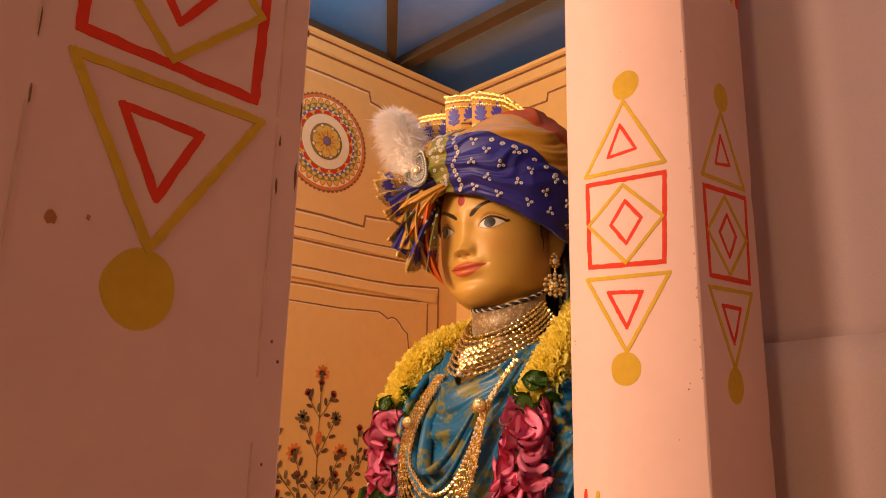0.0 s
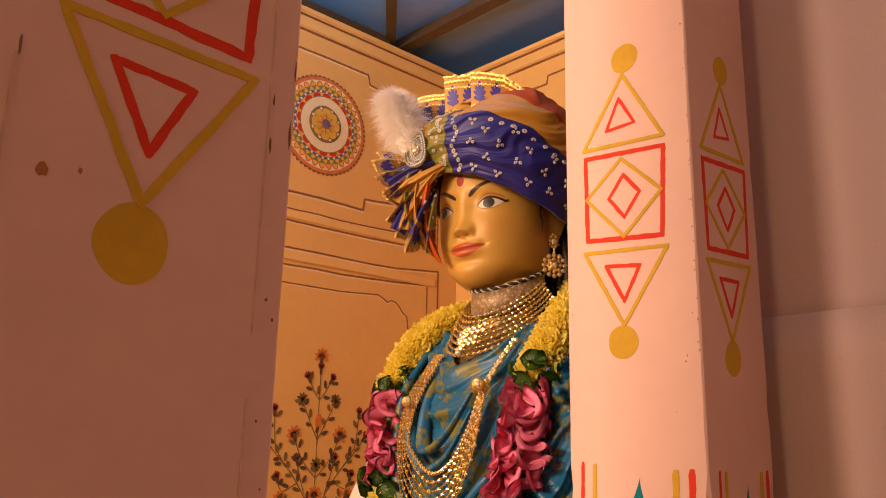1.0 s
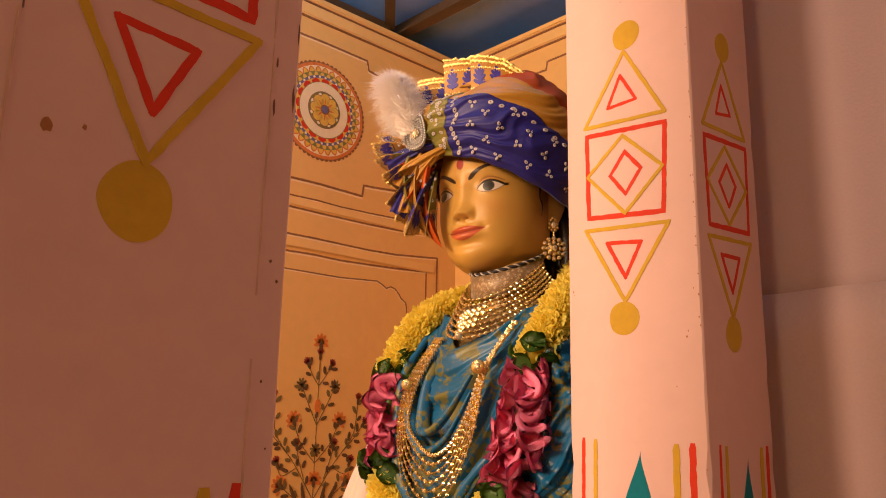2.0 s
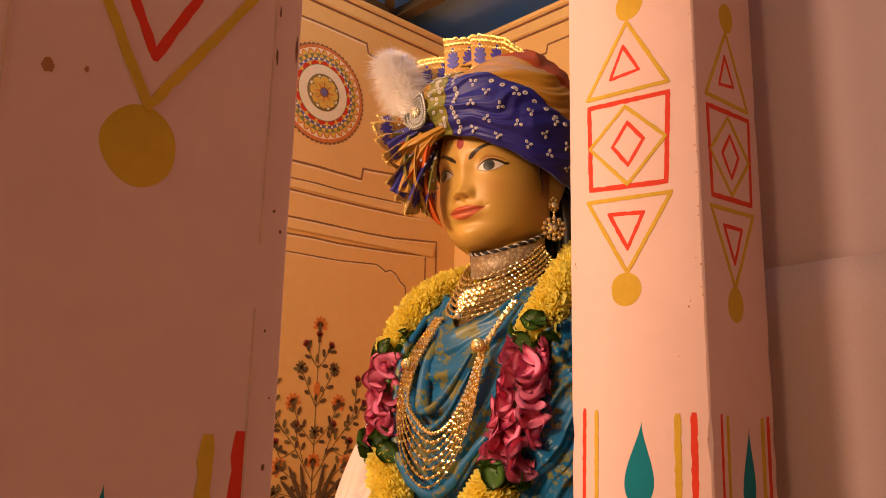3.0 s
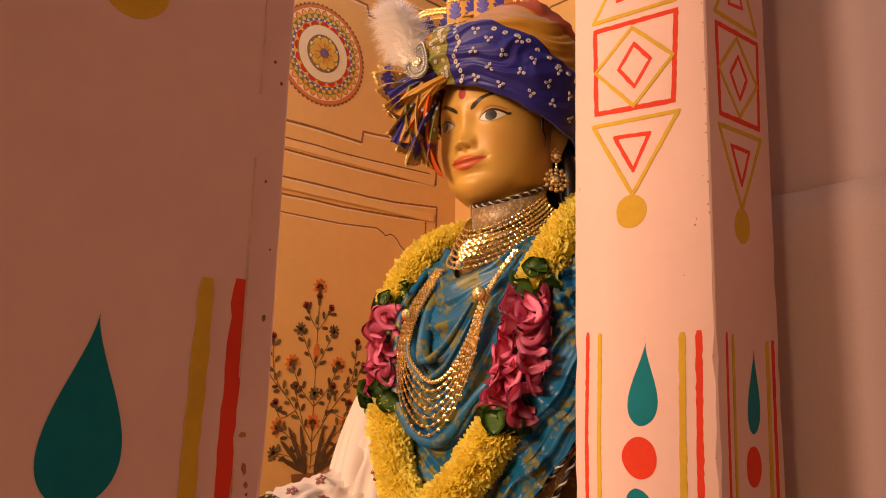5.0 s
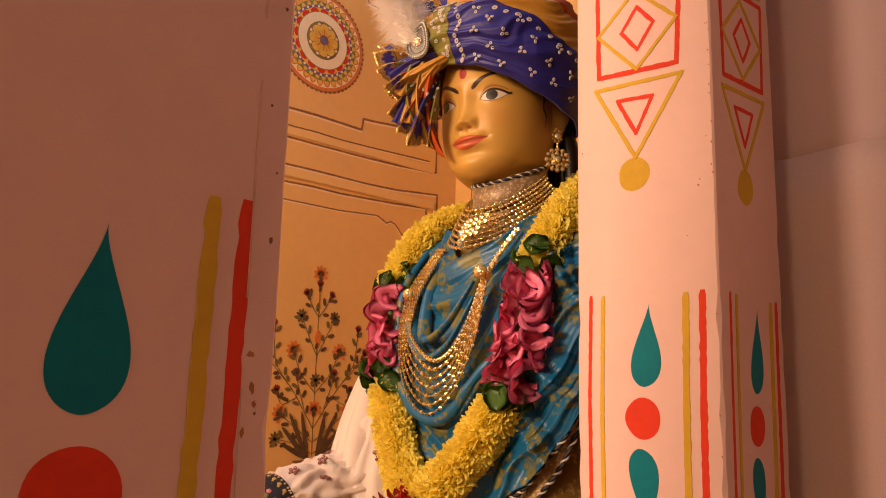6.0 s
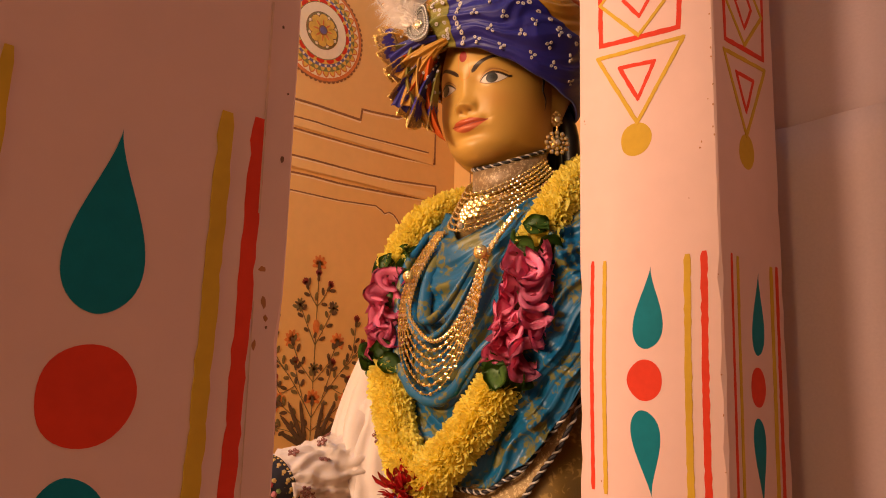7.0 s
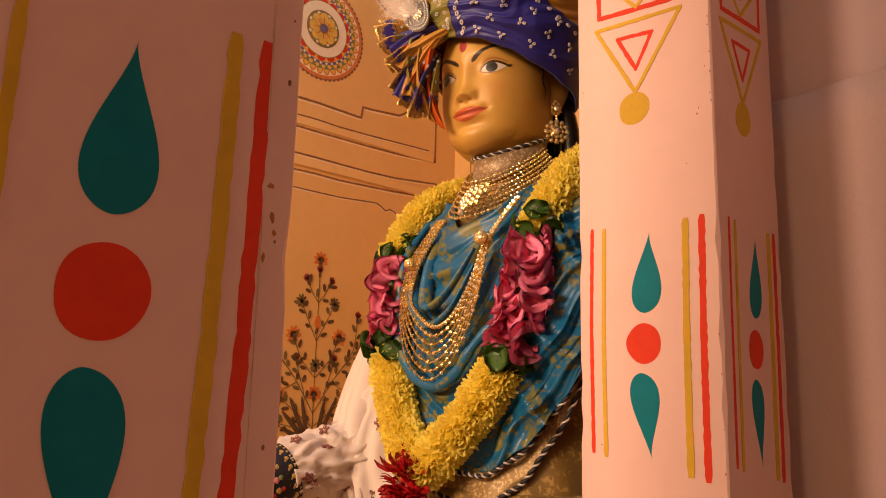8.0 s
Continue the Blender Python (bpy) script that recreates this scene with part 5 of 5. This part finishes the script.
part("small_stone", bm, STONE, brooch)
bm = bmesh.new()
knob(bm, BC - BA * 0.003 + BN * 0.005, 0.0055, BN, 2)
part("centre_stone", bm, STONE, brooch, "round clear stone")

plume = tagged(new("feather_plume"), "fluffy white feather plume rising from the turban brooch", "plume")
WHITE_FEATHER = translucent(material("white_feather", (0.93, 0.87, 0.84), 0.8, vary=0.05, scale=40, sheen=0.3), 0.2, (0.94, 0.88, 0.85))
spine = smooth_path([P(-0.158, 0.065, 1.945), P(-0.168, 0.050, 1.985), P(-0.182, 0.042, 2.022), P(-0.198, 0.038, 2.048)], 30)
part("quill", tube(bmesh.new(), spine, [0.012 + 0.013 * math.sin(math.pi * min(1, 0.15 + i / 32)) for i in range(30)], 10), WHITE_FEATHER, plume, smooth=True)
rnd = random.Random(12)
verts, faces = [], []
for i in range(16000):
    f = rnd.random() ** 0.8
    k = min(28, int(f * 29))
    p = spine[k].lerp(spine[k + 1], f * 29 - k)
    out = Vector((rnd.gauss(0, 1), rnd.gauss(0, 1), rnd.gauss(0, 1))).normalized()
    out = (out + Vector((-0.10, 0, 0.25 + 0.35 * f))).normalized()
    ln = rnd.uniform(0.012, 0.028) * (0.75 + 1.25 * math.sin(math.pi * (0.10 + 0.72 * f)))
    side = out.orthogonal().normalized() * rnd.uniform(0.0004, 0.0008)
    droop = Vector((rnd.gauss(0, 0.15), rnd.gauss(0, 0.15), -0.25)) * ln
    a, b, c = p + out * 0.004, p + out * ln * 0.6 + droop * 0.2, p + out * ln + droop
    j = len(verts)
    verts += [a - side, a + side, b + side * 0.8, b - side * 0.8, c]
    faces += [(j, j + 1, j + 2, j + 3), (j + 3, j + 2, j + 4)]
for i in range(900):
    p = Vector(P(-0.180 + rnd.gauss(0, 0.012), 0.045, 1.938 + rnd.gauss(0, 0.005)))
    out = Vector((-0.7 + rnd.gauss(0, 0.5), -0.6 + rnd.gauss(0, 0.4), rnd.gauss(0, 0.5))).normalized()
    side, ln = out.orthogonal().normalized() * 0.0007, rnd.uniform(0.010, 0.022)
    j = len(verts)
    verts += [p - side, p + side, p + out * ln]
    faces.append((j, j + 1, j + 2))
me = bpy.data.meshes.new("down")
me.from_pydata([tuple(v) for v in verts], [], faces)
me.materials.append(WHITE_FEATHER)
barbs = new("down", me)
barbs.parent = plume
tagged(barbs, kind="stuff")
# ---- garland ----
garland = tagged(new("garland"), "flower garland of yellow blooms, pink petals and green leaves", "garland")
YELLOW_PETAL = translucent(material("yellow_petal", (0.96, 0.85, 0.20), 0.55, vary=0.06, scale=60, fine=300, island=0.10), 0.52, (0.96, 0.84, 0.16))
PINK_PETAL = translucent(material("magenta_petal", (0.92, 0.36, 0.56), 0.5, vary=0.12, scale=45, fine=400, second=(0.84, 0.22, 0.42), mottle=0.5, bump=0.2), 0.35, (0.82, 0.14, 0.32))
GREEN_LEAF = translucent(material("green_leaf", (0.075, 0.170, 0.030), 0.45, vary=0.25, scale=60, fine=300, bump=0.3), 0.25, (0.10, 0.20, 0.02))
RED_PETAL = material("crimson_petal", (0.40, 0.004, 0.008), 0.5, vary=0.15, scale=50, fine=300, island=0.2)


def flower_mesh(name, count, length, width, mat, seed, wide=1.45):
    """A full bloom: narrow curved petals on a dome."""
    rnd = random.Random(seed)
    bm = bmesh.new()
    for i in range(count):
        f = (i + 0.5) / count
        tilt = wide * f ** 0.62 + rnd.uniform(-0.12, 0.12)
        az = i * 2.39996 + rnd.uniform(-0.2, 0.2)
        ln, w = length * (0.62 + 0.5 * f) * rnd.uniform(0.85, 1.1), width * (0.7 + 0.4 * f)
        d = Vector((math.sin(tilt) * math.cos(az), math.sin(tilt) * math.sin(az), math.cos(tilt)))
        s = Vector((-math.sin(az), math.cos(az), 0)) * w
        up = d.cross(s).normalized()
        pts = []
        for g, k, lift in ((0.15, 0.45, 0), (0.55, 1.0, 0.10), (0.85, 0.85, 0.02), (1.0, 0.25, -0.12)):
            c = d * (ln * g) - up * (ln * lift)
            pts.append((bm.verts.new(c - s * k), bm.verts.new(c + up * w * 0.35 * k), bm.verts.new(c + s * k)))
        for a, b in zip(pts, pts[1:]):
            bm.faces.new((a[0], a[1], b[1], b[0]))
            bm.faces.new((a[1], a[2], b[2], b[1]))
    me = bpy.data.meshes.new(name)
    bm.to_mesh(me)
    bm.free()
    me.materials.append(mat)
    return me


def petal_mesh(seed):
    """A broad petal rolled into an open cup with a curled lip."""
    rnd = random.Random(seed)
    bm = bmesh.new()
    n, m, span = 14, 7, rnd.uniform(2.9, 4.0)
    rows = []
    for i in range(n + 1):
        a = -span / 2 + span * i / n
        row = []
        for j in range(m + 1):
            g = j / m
            r = 0.0025 + 0.0170 * g ** 0.75 + 0.0040 * max(0, g - 0.8) / 0.2
            h = 0.019 * g - 0.004 * max(0, g - 0.75) / 0.25 + 0.0022 * g * math.sin(3 * a + seed)
            row.append(bm.verts.new((r * math.cos(a) * (1 + 0.12 * math.sin(2 * a + seed)), 0.72 * r * math.sin(a), h - 0.006 * g * math.cos(a))))
        rows.append(row)
    for a, b in zip(rows, rows[1:]):
        for j in range(m):
            bm.faces.new((a[j], a[j + 1], b[j + 1], b[j]))
    me = bpy.data.meshes.new("petal")
    bmesh.ops.solidify(bm, geom=bm.faces[:], thickness=0.0006)
    bm.to_mesh(me)
    bm.free()
    me.materials.append(PINK_PETAL)
    me.shade_smooth()
    return me


def leaf_mesh(seed):
    rnd = random.Random(seed)
    bm = bmesh.new()
    rows = []
    for i in range(9):
        f = i / 8
        w = 0.017 * math.sin(math.pi * min(1, 0.08 + 0.9 * f)) ** 0.75
        rows.append([bm.verts.new((w * k + 0.0012 * math.sin(9 * f + k), 0.036 * f, 0.006 * abs(k) ** 1.5 + 0.008 * math.sin(f * 2.6 + seed) + 0.0015 * math.sin(12 * f + 5 * k))) for k in (-1, -0.5, 0, 0.5, 1)])
    for a, b in zip(rows, rows[1:]):
        for j in range(4):
            bm.faces.new((a[j], a[j + 1], b[j + 1], b[j]))
    me = bpy.data.meshes.new("leaf")
    bmesh.ops.solidify(bm, geom=bm.faces[:], thickness=0.0005)
    bm.to_mesh(me)
    bm.free()
    me.materials.append(GREEN_LEAF)
    me.shade_smooth()
    return me


YELLOWS = [flower_mesh("flower", 38, 0.0230, 0.0056, YELLOW_PETAL, k) for k in range(3)]
PETALS = [petal_mesh(k) for k in range(4)]
LEAVES = [leaf_mesh(k) for k in range(3)]


def place(name, me, p, outward, spin, size, parent):
    ob = new(name, me)
    q = Vector(outward).to_track_quat("Z", "Y")
    ob.matrix_world = Matrix.Translation(p) @ q.to_matrix().to_4x4() @ Matrix.Rotation(spin, 4, "Z") @ Matrix.Diagonal((size, size, size, 1))
    ob.parent = parent
    return ob


def along(keys):
    path = smooth_path([S(*k) for k in keys], 160)
    run = [0.0]
    for a, b in zip(path, path[1:]):
        run.append(run[-1] + (b - a).length)
    return path, run


def at_run(path, run, x):
    for i in range(len(run) - 1):
        if run[i + 1] >= x:
            f = (x - run[i]) / max(1e-9, run[i + 1] - run[i])
            return path[i].lerp(path[i + 1], f), (path[i + 1] - path[i]).normalized()
    return path[-1], (path[-1] - path[-2]).normalized()


def z_run(path, run, z):
    """How far along the strand a height is reached, on its way down."""
    for i in range(1, len(path)):
        if path[i].z <= z and path[i].y < CY + 0.02:
            return run[i]
    return run[-1]


LEFT = ((-0.070, 0.085, 1.700), (-0.118, 0.030, 1.708), (-0.140, -0.045, 1.672), (-0.146, -0.098, 1.600), (-0.140, -0.118, 1.550), (-0.136, -0.124, 1.490), (-0.126, -0.132, 1.430), (-0.104, -0.142, 1.380), (-0.072, -0.155, 1.325), (-0.020, -0.168, 1.268))
RIGHT = ((0.075, 0.085, 1.735), (0.120, 0.035, 1.715), (0.142, -0.040, 1.672), (0.142, -0.085, 1.615), (0.140, -0.112, 1.560), (0.138, -0.124, 1.500), (0.122, -0.132, 1.430), (0.094, -0.142, 1.378), (0.052, -0.156, 1.320), (0.000, -0.168, 1.268))
rnd = random.Random(31)
for keys, zones in ((LEFT, ((1.577, 0), (1.560, 2), (1.448, 1), (1.415, 2), (1.20, 0))), (RIGHT, ((1.600, 0), (1.572, 2), (1.430, 1), (1.400, 2), (1.20, 0)))):
    path, run = along(keys)
    bm = tube(bmesh.new(), path[::4], 0.014, 8)
    part("string_core", bm, GREEN_LEAF, garland)
    start = 0.0
    for z, kind in zones:
        stop = z_run(path, run, z)
        if kind == 0:
            x = start + 0.004
            while x < stop:
                p, d = at_run(path, run, x)
                a = d.orthogonal().normalized()
                b = d.cross(a)
                off = rnd.uniform(0, 6)
                for k in range(6):
                    t = off + 2 * math.pi * k / 6 + rnd.uniform(-0.2, 0.2)
                    n_ = a * math.cos(t) + b * math.sin(t) + d * rnd.uniform(-0.35, 0.35)
                    place("flower", rnd.choice(YELLOWS), p + n_.normalized() * 0.0160, n_, rnd.uniform(0, 6), rnd.uniform(0.92, 1.15), garland)
                x += 0.0205
        elif kind == 1:
            x = start + 0.006
            while x < stop:
                p, d = at_run(path, run, x)
                a = d.orthogonal().normalized()
                b = d.cross(a)
                off = rnd.uniform(0, 6)
                for k in range(7):
                    t = off + 2 * math.pi * k / 7 + rnd.uniform(-0.3, 0.3)
                    n_ = a * math.cos(t) + b * math.sin(t) - d * rnd.uniform(-0.1, 0.6)
                    place("petal", rnd.choice(PETALS), p + n_.normalized() * 0.0150, n_, rnd.uniform(0, 6), rnd.uniform(1.15, 1.45), garland)
                x += 0.0200
        else:
            p, d = at_run(path, run, (start + stop) / 2)
            a = d.orthogonal().normalized()
            b = d.cross(a)
            for k in range(16):
                t = 2 * math.pi * k / 8 + rnd.uniform(-0.3, 0.3)
                n_ = a * math.cos(t) + b * math.sin(t)
                q = p + n_ * 0.022 + d * rnd.uniform(-0.012, 0.012)
                place("leaf", rnd.choice(LEAVES), q - d * 0.01, n_ * 0.9 + d * rnd.uniform(-0.5, 0.5), rnd.uniform(0, 6), rnd.uniform(0.75, 1.1), garland)
        start = stop

red_flower = tagged(new("red_flower"), "crimson gerbera blooms hanging at the garland's end", "flower")
GERBERA = flower_mesh("bloom", 40, 0.040, 0.0052, RED_PETAL, 7, 1.25)
place("bloom", GERBERA, Vector(S(-0.014, -0.190, 1.262)), Vector((0.15, -0.45, 1.0)), 0.3, 1.0, red_flower)
for k, (du, dv, dz, tilt) in enumerate(((-0.010, -0.012, 1.235, -0.3), (0.016, -0.010, 1.232, 0.3), (0.0, -0.022, 1.205, 0.0), (0.004, -0.010, 1.180, 0.5))):
    place("bloom", GERBERA, Vector(S(-0.014 + du, -0.180 + dv, dz)), Vector((tilt, -1.0, -0.25)), k, 0.85, red_flower)
rows = [[S(-0.014 + r * math.cos(t), -0.180 + r * math.sin(t), z) for t in (2 * math.pi * k / 14 for k in range(14))] for z, r in ((1.14, 0.012), (1.18, 0.022), (1.24, 0.020), (1.275, 0.008))]
part("calyx", rings(bmesh.new(), rows), RED_PETAL, red_flower, smooth=True)

# ---- jewellery ----


def jewel_string(parent, pts, spacing, r, gem=2, name="strand", seat=1.18):
    """A string of gold settings, every gem-th one holding a cut stone."""
    path = [Vector(p) for p in pts]
    run = [0.0]
    for a, b in zip(path, path[1:]):
        run.append(run[-1] + (b - a).length)
    gold, gems = bmesh.new(), bmesh.new()
    n = int(run[-1] / spacing)
    for i in range(n + 1):
        p, d = at_run(path, run, i * spacing)
        out = Vector((p.x - CX, p.y - CY - 0.02, 0)).normalized()
        if gem and i % gem == 0:
            knob(gold, p - out * r * 0.35, r * seat, out)
            knob(gems, p + out * r * 0.30, r * 0.76, out)
        else:
            knob(gold, p, r * 0.72)
    tube(gold, path[::2] if len(path) > 20 else path, r * 0.3, 5)
    ob = part(name, gold, GOLD, parent)
    if gem:
        part("stone", gems, STONE, ob)["kind"] = "stuff"
    else:
        gems.free()
    return ob


long_necklace = tagged(new("long_necklace"), "long gold necklace of many stone-set strands over the shawl", "necklace")
for k in range(7):
    w = 0.0055 * k
    keys = [S(*p) for p in ((-0.052 - w * 0.3, -0.094 - 0.001 * k, 1.632), (-0.068 - w * 0.75, -0.128, 1.565), (-0.072 - w * 0.72, -0.142, 1.510 - w * 0.5), (-0.048 - w * 0.62, -0.152, 1.470 - w * 1.9 + 0.014),
                            (-0.006 - w * 0.35, -0.156, 1.460 - w * 2.25), (0.030, -0.154, 1.475 - w * 1.9), (0.056 + w * 0.3, -0.146, 1.520 - w * 1.0), (0.072 + w * 0.25, -0.132, 1.580), (0.088 + w * 0.2, -0.085, 1.650))]
    jewel_string(long_necklace, smooth_path(keys, 90), 0.0060 if k % 2 else 0.0068, 0.0034 - 0.0001 * k, 2 if k in (1, 3, 5) else 1 if k < 2 else 3)
for c, r in ((S(0.074, -0.144, 1.582), 0.0085), (S(-0.074, -0.146, 1.560), 0.0070)):
    bm = bmesh.new()
    knob(bm, Vector(c), r * 1.25, (0.4, -0.9, 0.1), 2)
    medal = part("medallion", bm, GOLD, long_necklace)
    bm = bmesh.new()
    knob(bm, Vector(c) + Vector((0.3, -0.9, 0.1)) * r * 0.5, r * 0.6, (0.4, -0.9, 0.1), 2)
    part("stone", bm, STONE, medal)

collar = tagged(new("collar_necklace"), "broad gold collar necklace set with clear stones", "necklace")


def neck_ring(r, z, slope, t0, t1, n, dv=0.0):
    return [S(0.0 + r * math.sin(t), -0.010 + dv - r * 1.02 * math.cos(t), z - slope * r * math.cos(t)) for t in (t0 + (t1 - t0) * i / (n - 1) for i in range(n))]


for k in range(8):
    r = 0.064 + 0.0036 * k
    jewel_string(collar, neck_ring(r, 1.737 - 0.0062 * k, 0.72, -1.75, 1.95, 90), 0.0056 - 0.0004 * (k % 2), 0.0030 if k % 2 else 0.0025, 2, "bead_string")
for k in range(4):
    for j in range(-3 + k // 2, 4 - k // 2):
        c = Vector(S(0.016 + j * 0.0080, -0.106 - 0.0040 * k + abs(j) * 0.003, 1.668 - 0.0085 * k + j * 0.0022 + 0.001 * math.sin(j * 5 + k * 3)))
        bm = bmesh.new()
        knob(bm, c, 0.0050, (0.2, -0.9, 0.2))
        seat = part("setting", bm, GOLD, collar)
        bm = bmesh.new()
        knob(bm, c + Vector((0.15, -0.9, 0.2)) * 0.0025, 0.0026, (0.2, -0.9, 0.2))
        part("stone", bm, STONE, seat)
bm = bmesh.new()
knob(bm, Vector(S(0.014, -0.124, 1.630)), 0.0058, None, 2)
part("drop_pearl", bm, STONE, collar, "hanging clear drop")

choker = tagged(new("choker"), "gold tissue choker with a black and silver cord edge", "choker")
rows = []
for h, dr in ((-0.020, 0.0), (-0.019, 0.0025), (0.0, 0.003), (0.017, 0.0025), (0.018, 0.0)):
    rows.append([S(0.003 + (0.056 + dr) * math.sin(t), -0.004 - (0.0565 + dr) * math.cos(t), 1.739 + h - 0.43 * 0.06 * math.cos(t)) for t in (2 * math.pi * k / 72 for k in range(72))])
part("band", rings(bmesh.new(), rows, cap=False), TISSUE, choker, smooth=True)
cord(choker, [S(0.003 + 0.059 * math.sin(t), -0.004 - 0.0595 * math.cos(t), 1.7585 - 0.43 * 0.06 * math.cos(t)) for t in (-1.9 + 3.9 * k / 16 for k in range(17))], 0.0030, turns=44)

earring = tagged(new("earring"), "round gold earring with clear stones hanging from a drop stud", "earring")
EC, EN = Vector(S(0.082, 0.016, 1.775)), Vector((0.80, -0.58, 0.0)).normalized()
EA = EN.cross(Vector((0, 0, 1))).normalized()
flower_pts = lambda r, n: [EC + EA * (r * math.cos(2 * math.pi * k / n)) + Vector((0, 0, r * math.sin(2 * math.pi * k / n))) for k in range(n)]
bm = bmesh.new()
for p in flower_pts(0.0165, 12) + flower_pts(0.0095, 8):
    knob(bm, p, 0.0046, EN)
knob(bm, EC, 0.011, EN, 2)
for z in (0.022, 0.026):
    knob(bm, EC + Vector((0, 0, z)), 0.0022)
disc_ = part("disc", bm, GOLD, earring)
bm = bmesh.new()
for p in flower_pts(0.0165, 12):
    knob(bm, p + EN * 0.0024, 0.0032, EN)
for p in flower_pts(0.0095, 8):
    knob(bm, p + EN * 0.0030, 0.0026, EN)
knob(bm, EC + EN * 0.005, 0.0046, EN, 2)
part("stone", bm, STONE, disc_)
bm = bmesh.new()
for k in range(10):
    q = 2 * math.pi * k / 10
    knob(bm, EC + Vector((0, 0, 0.040 + 0.0105 * math.sin(q))) + EA * (0.0062 * math.cos(q) * (1 - 0.45 * math.sin(q))), 0.0030, EN)
stud = part("stud", bm, GOLD, earring)
bm = bmesh.new()
knob(bm, EC + Vector((0, 0, 0.038)) + EN * 0.002, 0.0048, EN, 2)
part("stone", bm, STONE, stud)

# printed sprigs on the white sleeve
def sprig(c, n_, a, size):
    b = n_.cross(a)
    for k in range(5):
        q = k * 2 * math.pi / 5
        d = a * math.cos(q) + b * math.sin(q)
        bm = bmesh.new()
        ring_dot(bm, c + d * size, n_, d, size * 0.46)
        part("printed_sprig", bm, PRINT, sleeve)


def on_rows(rows, i, k):
    p = rows[i][k % len(rows[0])]
    du = rows[min(i + 1, len(rows) - 1)][k % len(rows[0])] - rows[i - 1][k % len(rows[0])]
    dv = rows[i][(k + 1) % len(rows[0])] - rows[i][(k - 1) % len(rows[0])]
    n_ = du.cross(dv).normalized()
    axis = sum((Vector(q) for q in rows[i]), Vector()) / len(rows[i])
    return p, (n_ if n_.dot(p - axis) > 0 else -n_), du.normalized()


rnd = random.Random(6)
for rows_, n in ((sleeve_rows(UPPER, 70, 72, 0.40), 60), (sleeve_rows(FORE, 46, 72, 0.36), 34)):
    for _ in range(n):
        p, n_, a = on_rows(rows_, rnd.randrange(6, len(rows_) - 4), rnd.randrange(72))
        sprig(p + n_ * 0.0006, n_, a, 0.0056)

# blue woven motif on the belt
for t0 in (-0.75, 0.0, 0.72):
    bm = bmesh.new()
    for ang, ln in ((90, 1.25), (45, 1.15), (135, 1.15), (5, 1.05), (175, 1.05), (-40, 0.8), (220, 0.8)):
        q = radians(ang)
        out = []
        for m in range(10):
            w0 = 2 * math.pi * m / 10
            x, y = ln * (0.5 - 0.5 * math.cos(w0)), 0.27 * math.sin(w0)
            out.append((t0 + (x * math.cos(q) - y * math.sin(q)) * 0.11, 1.207 + (x * math.sin(q) + y * math.cos(q)) * 0.018))
        blot(bm, out, lambda a, z, h: Vector(S(*torso(a, z, 0.0120 if h else 0.0102))))
    part("blue_motif", bm, BLUE_MOTIF, robe)
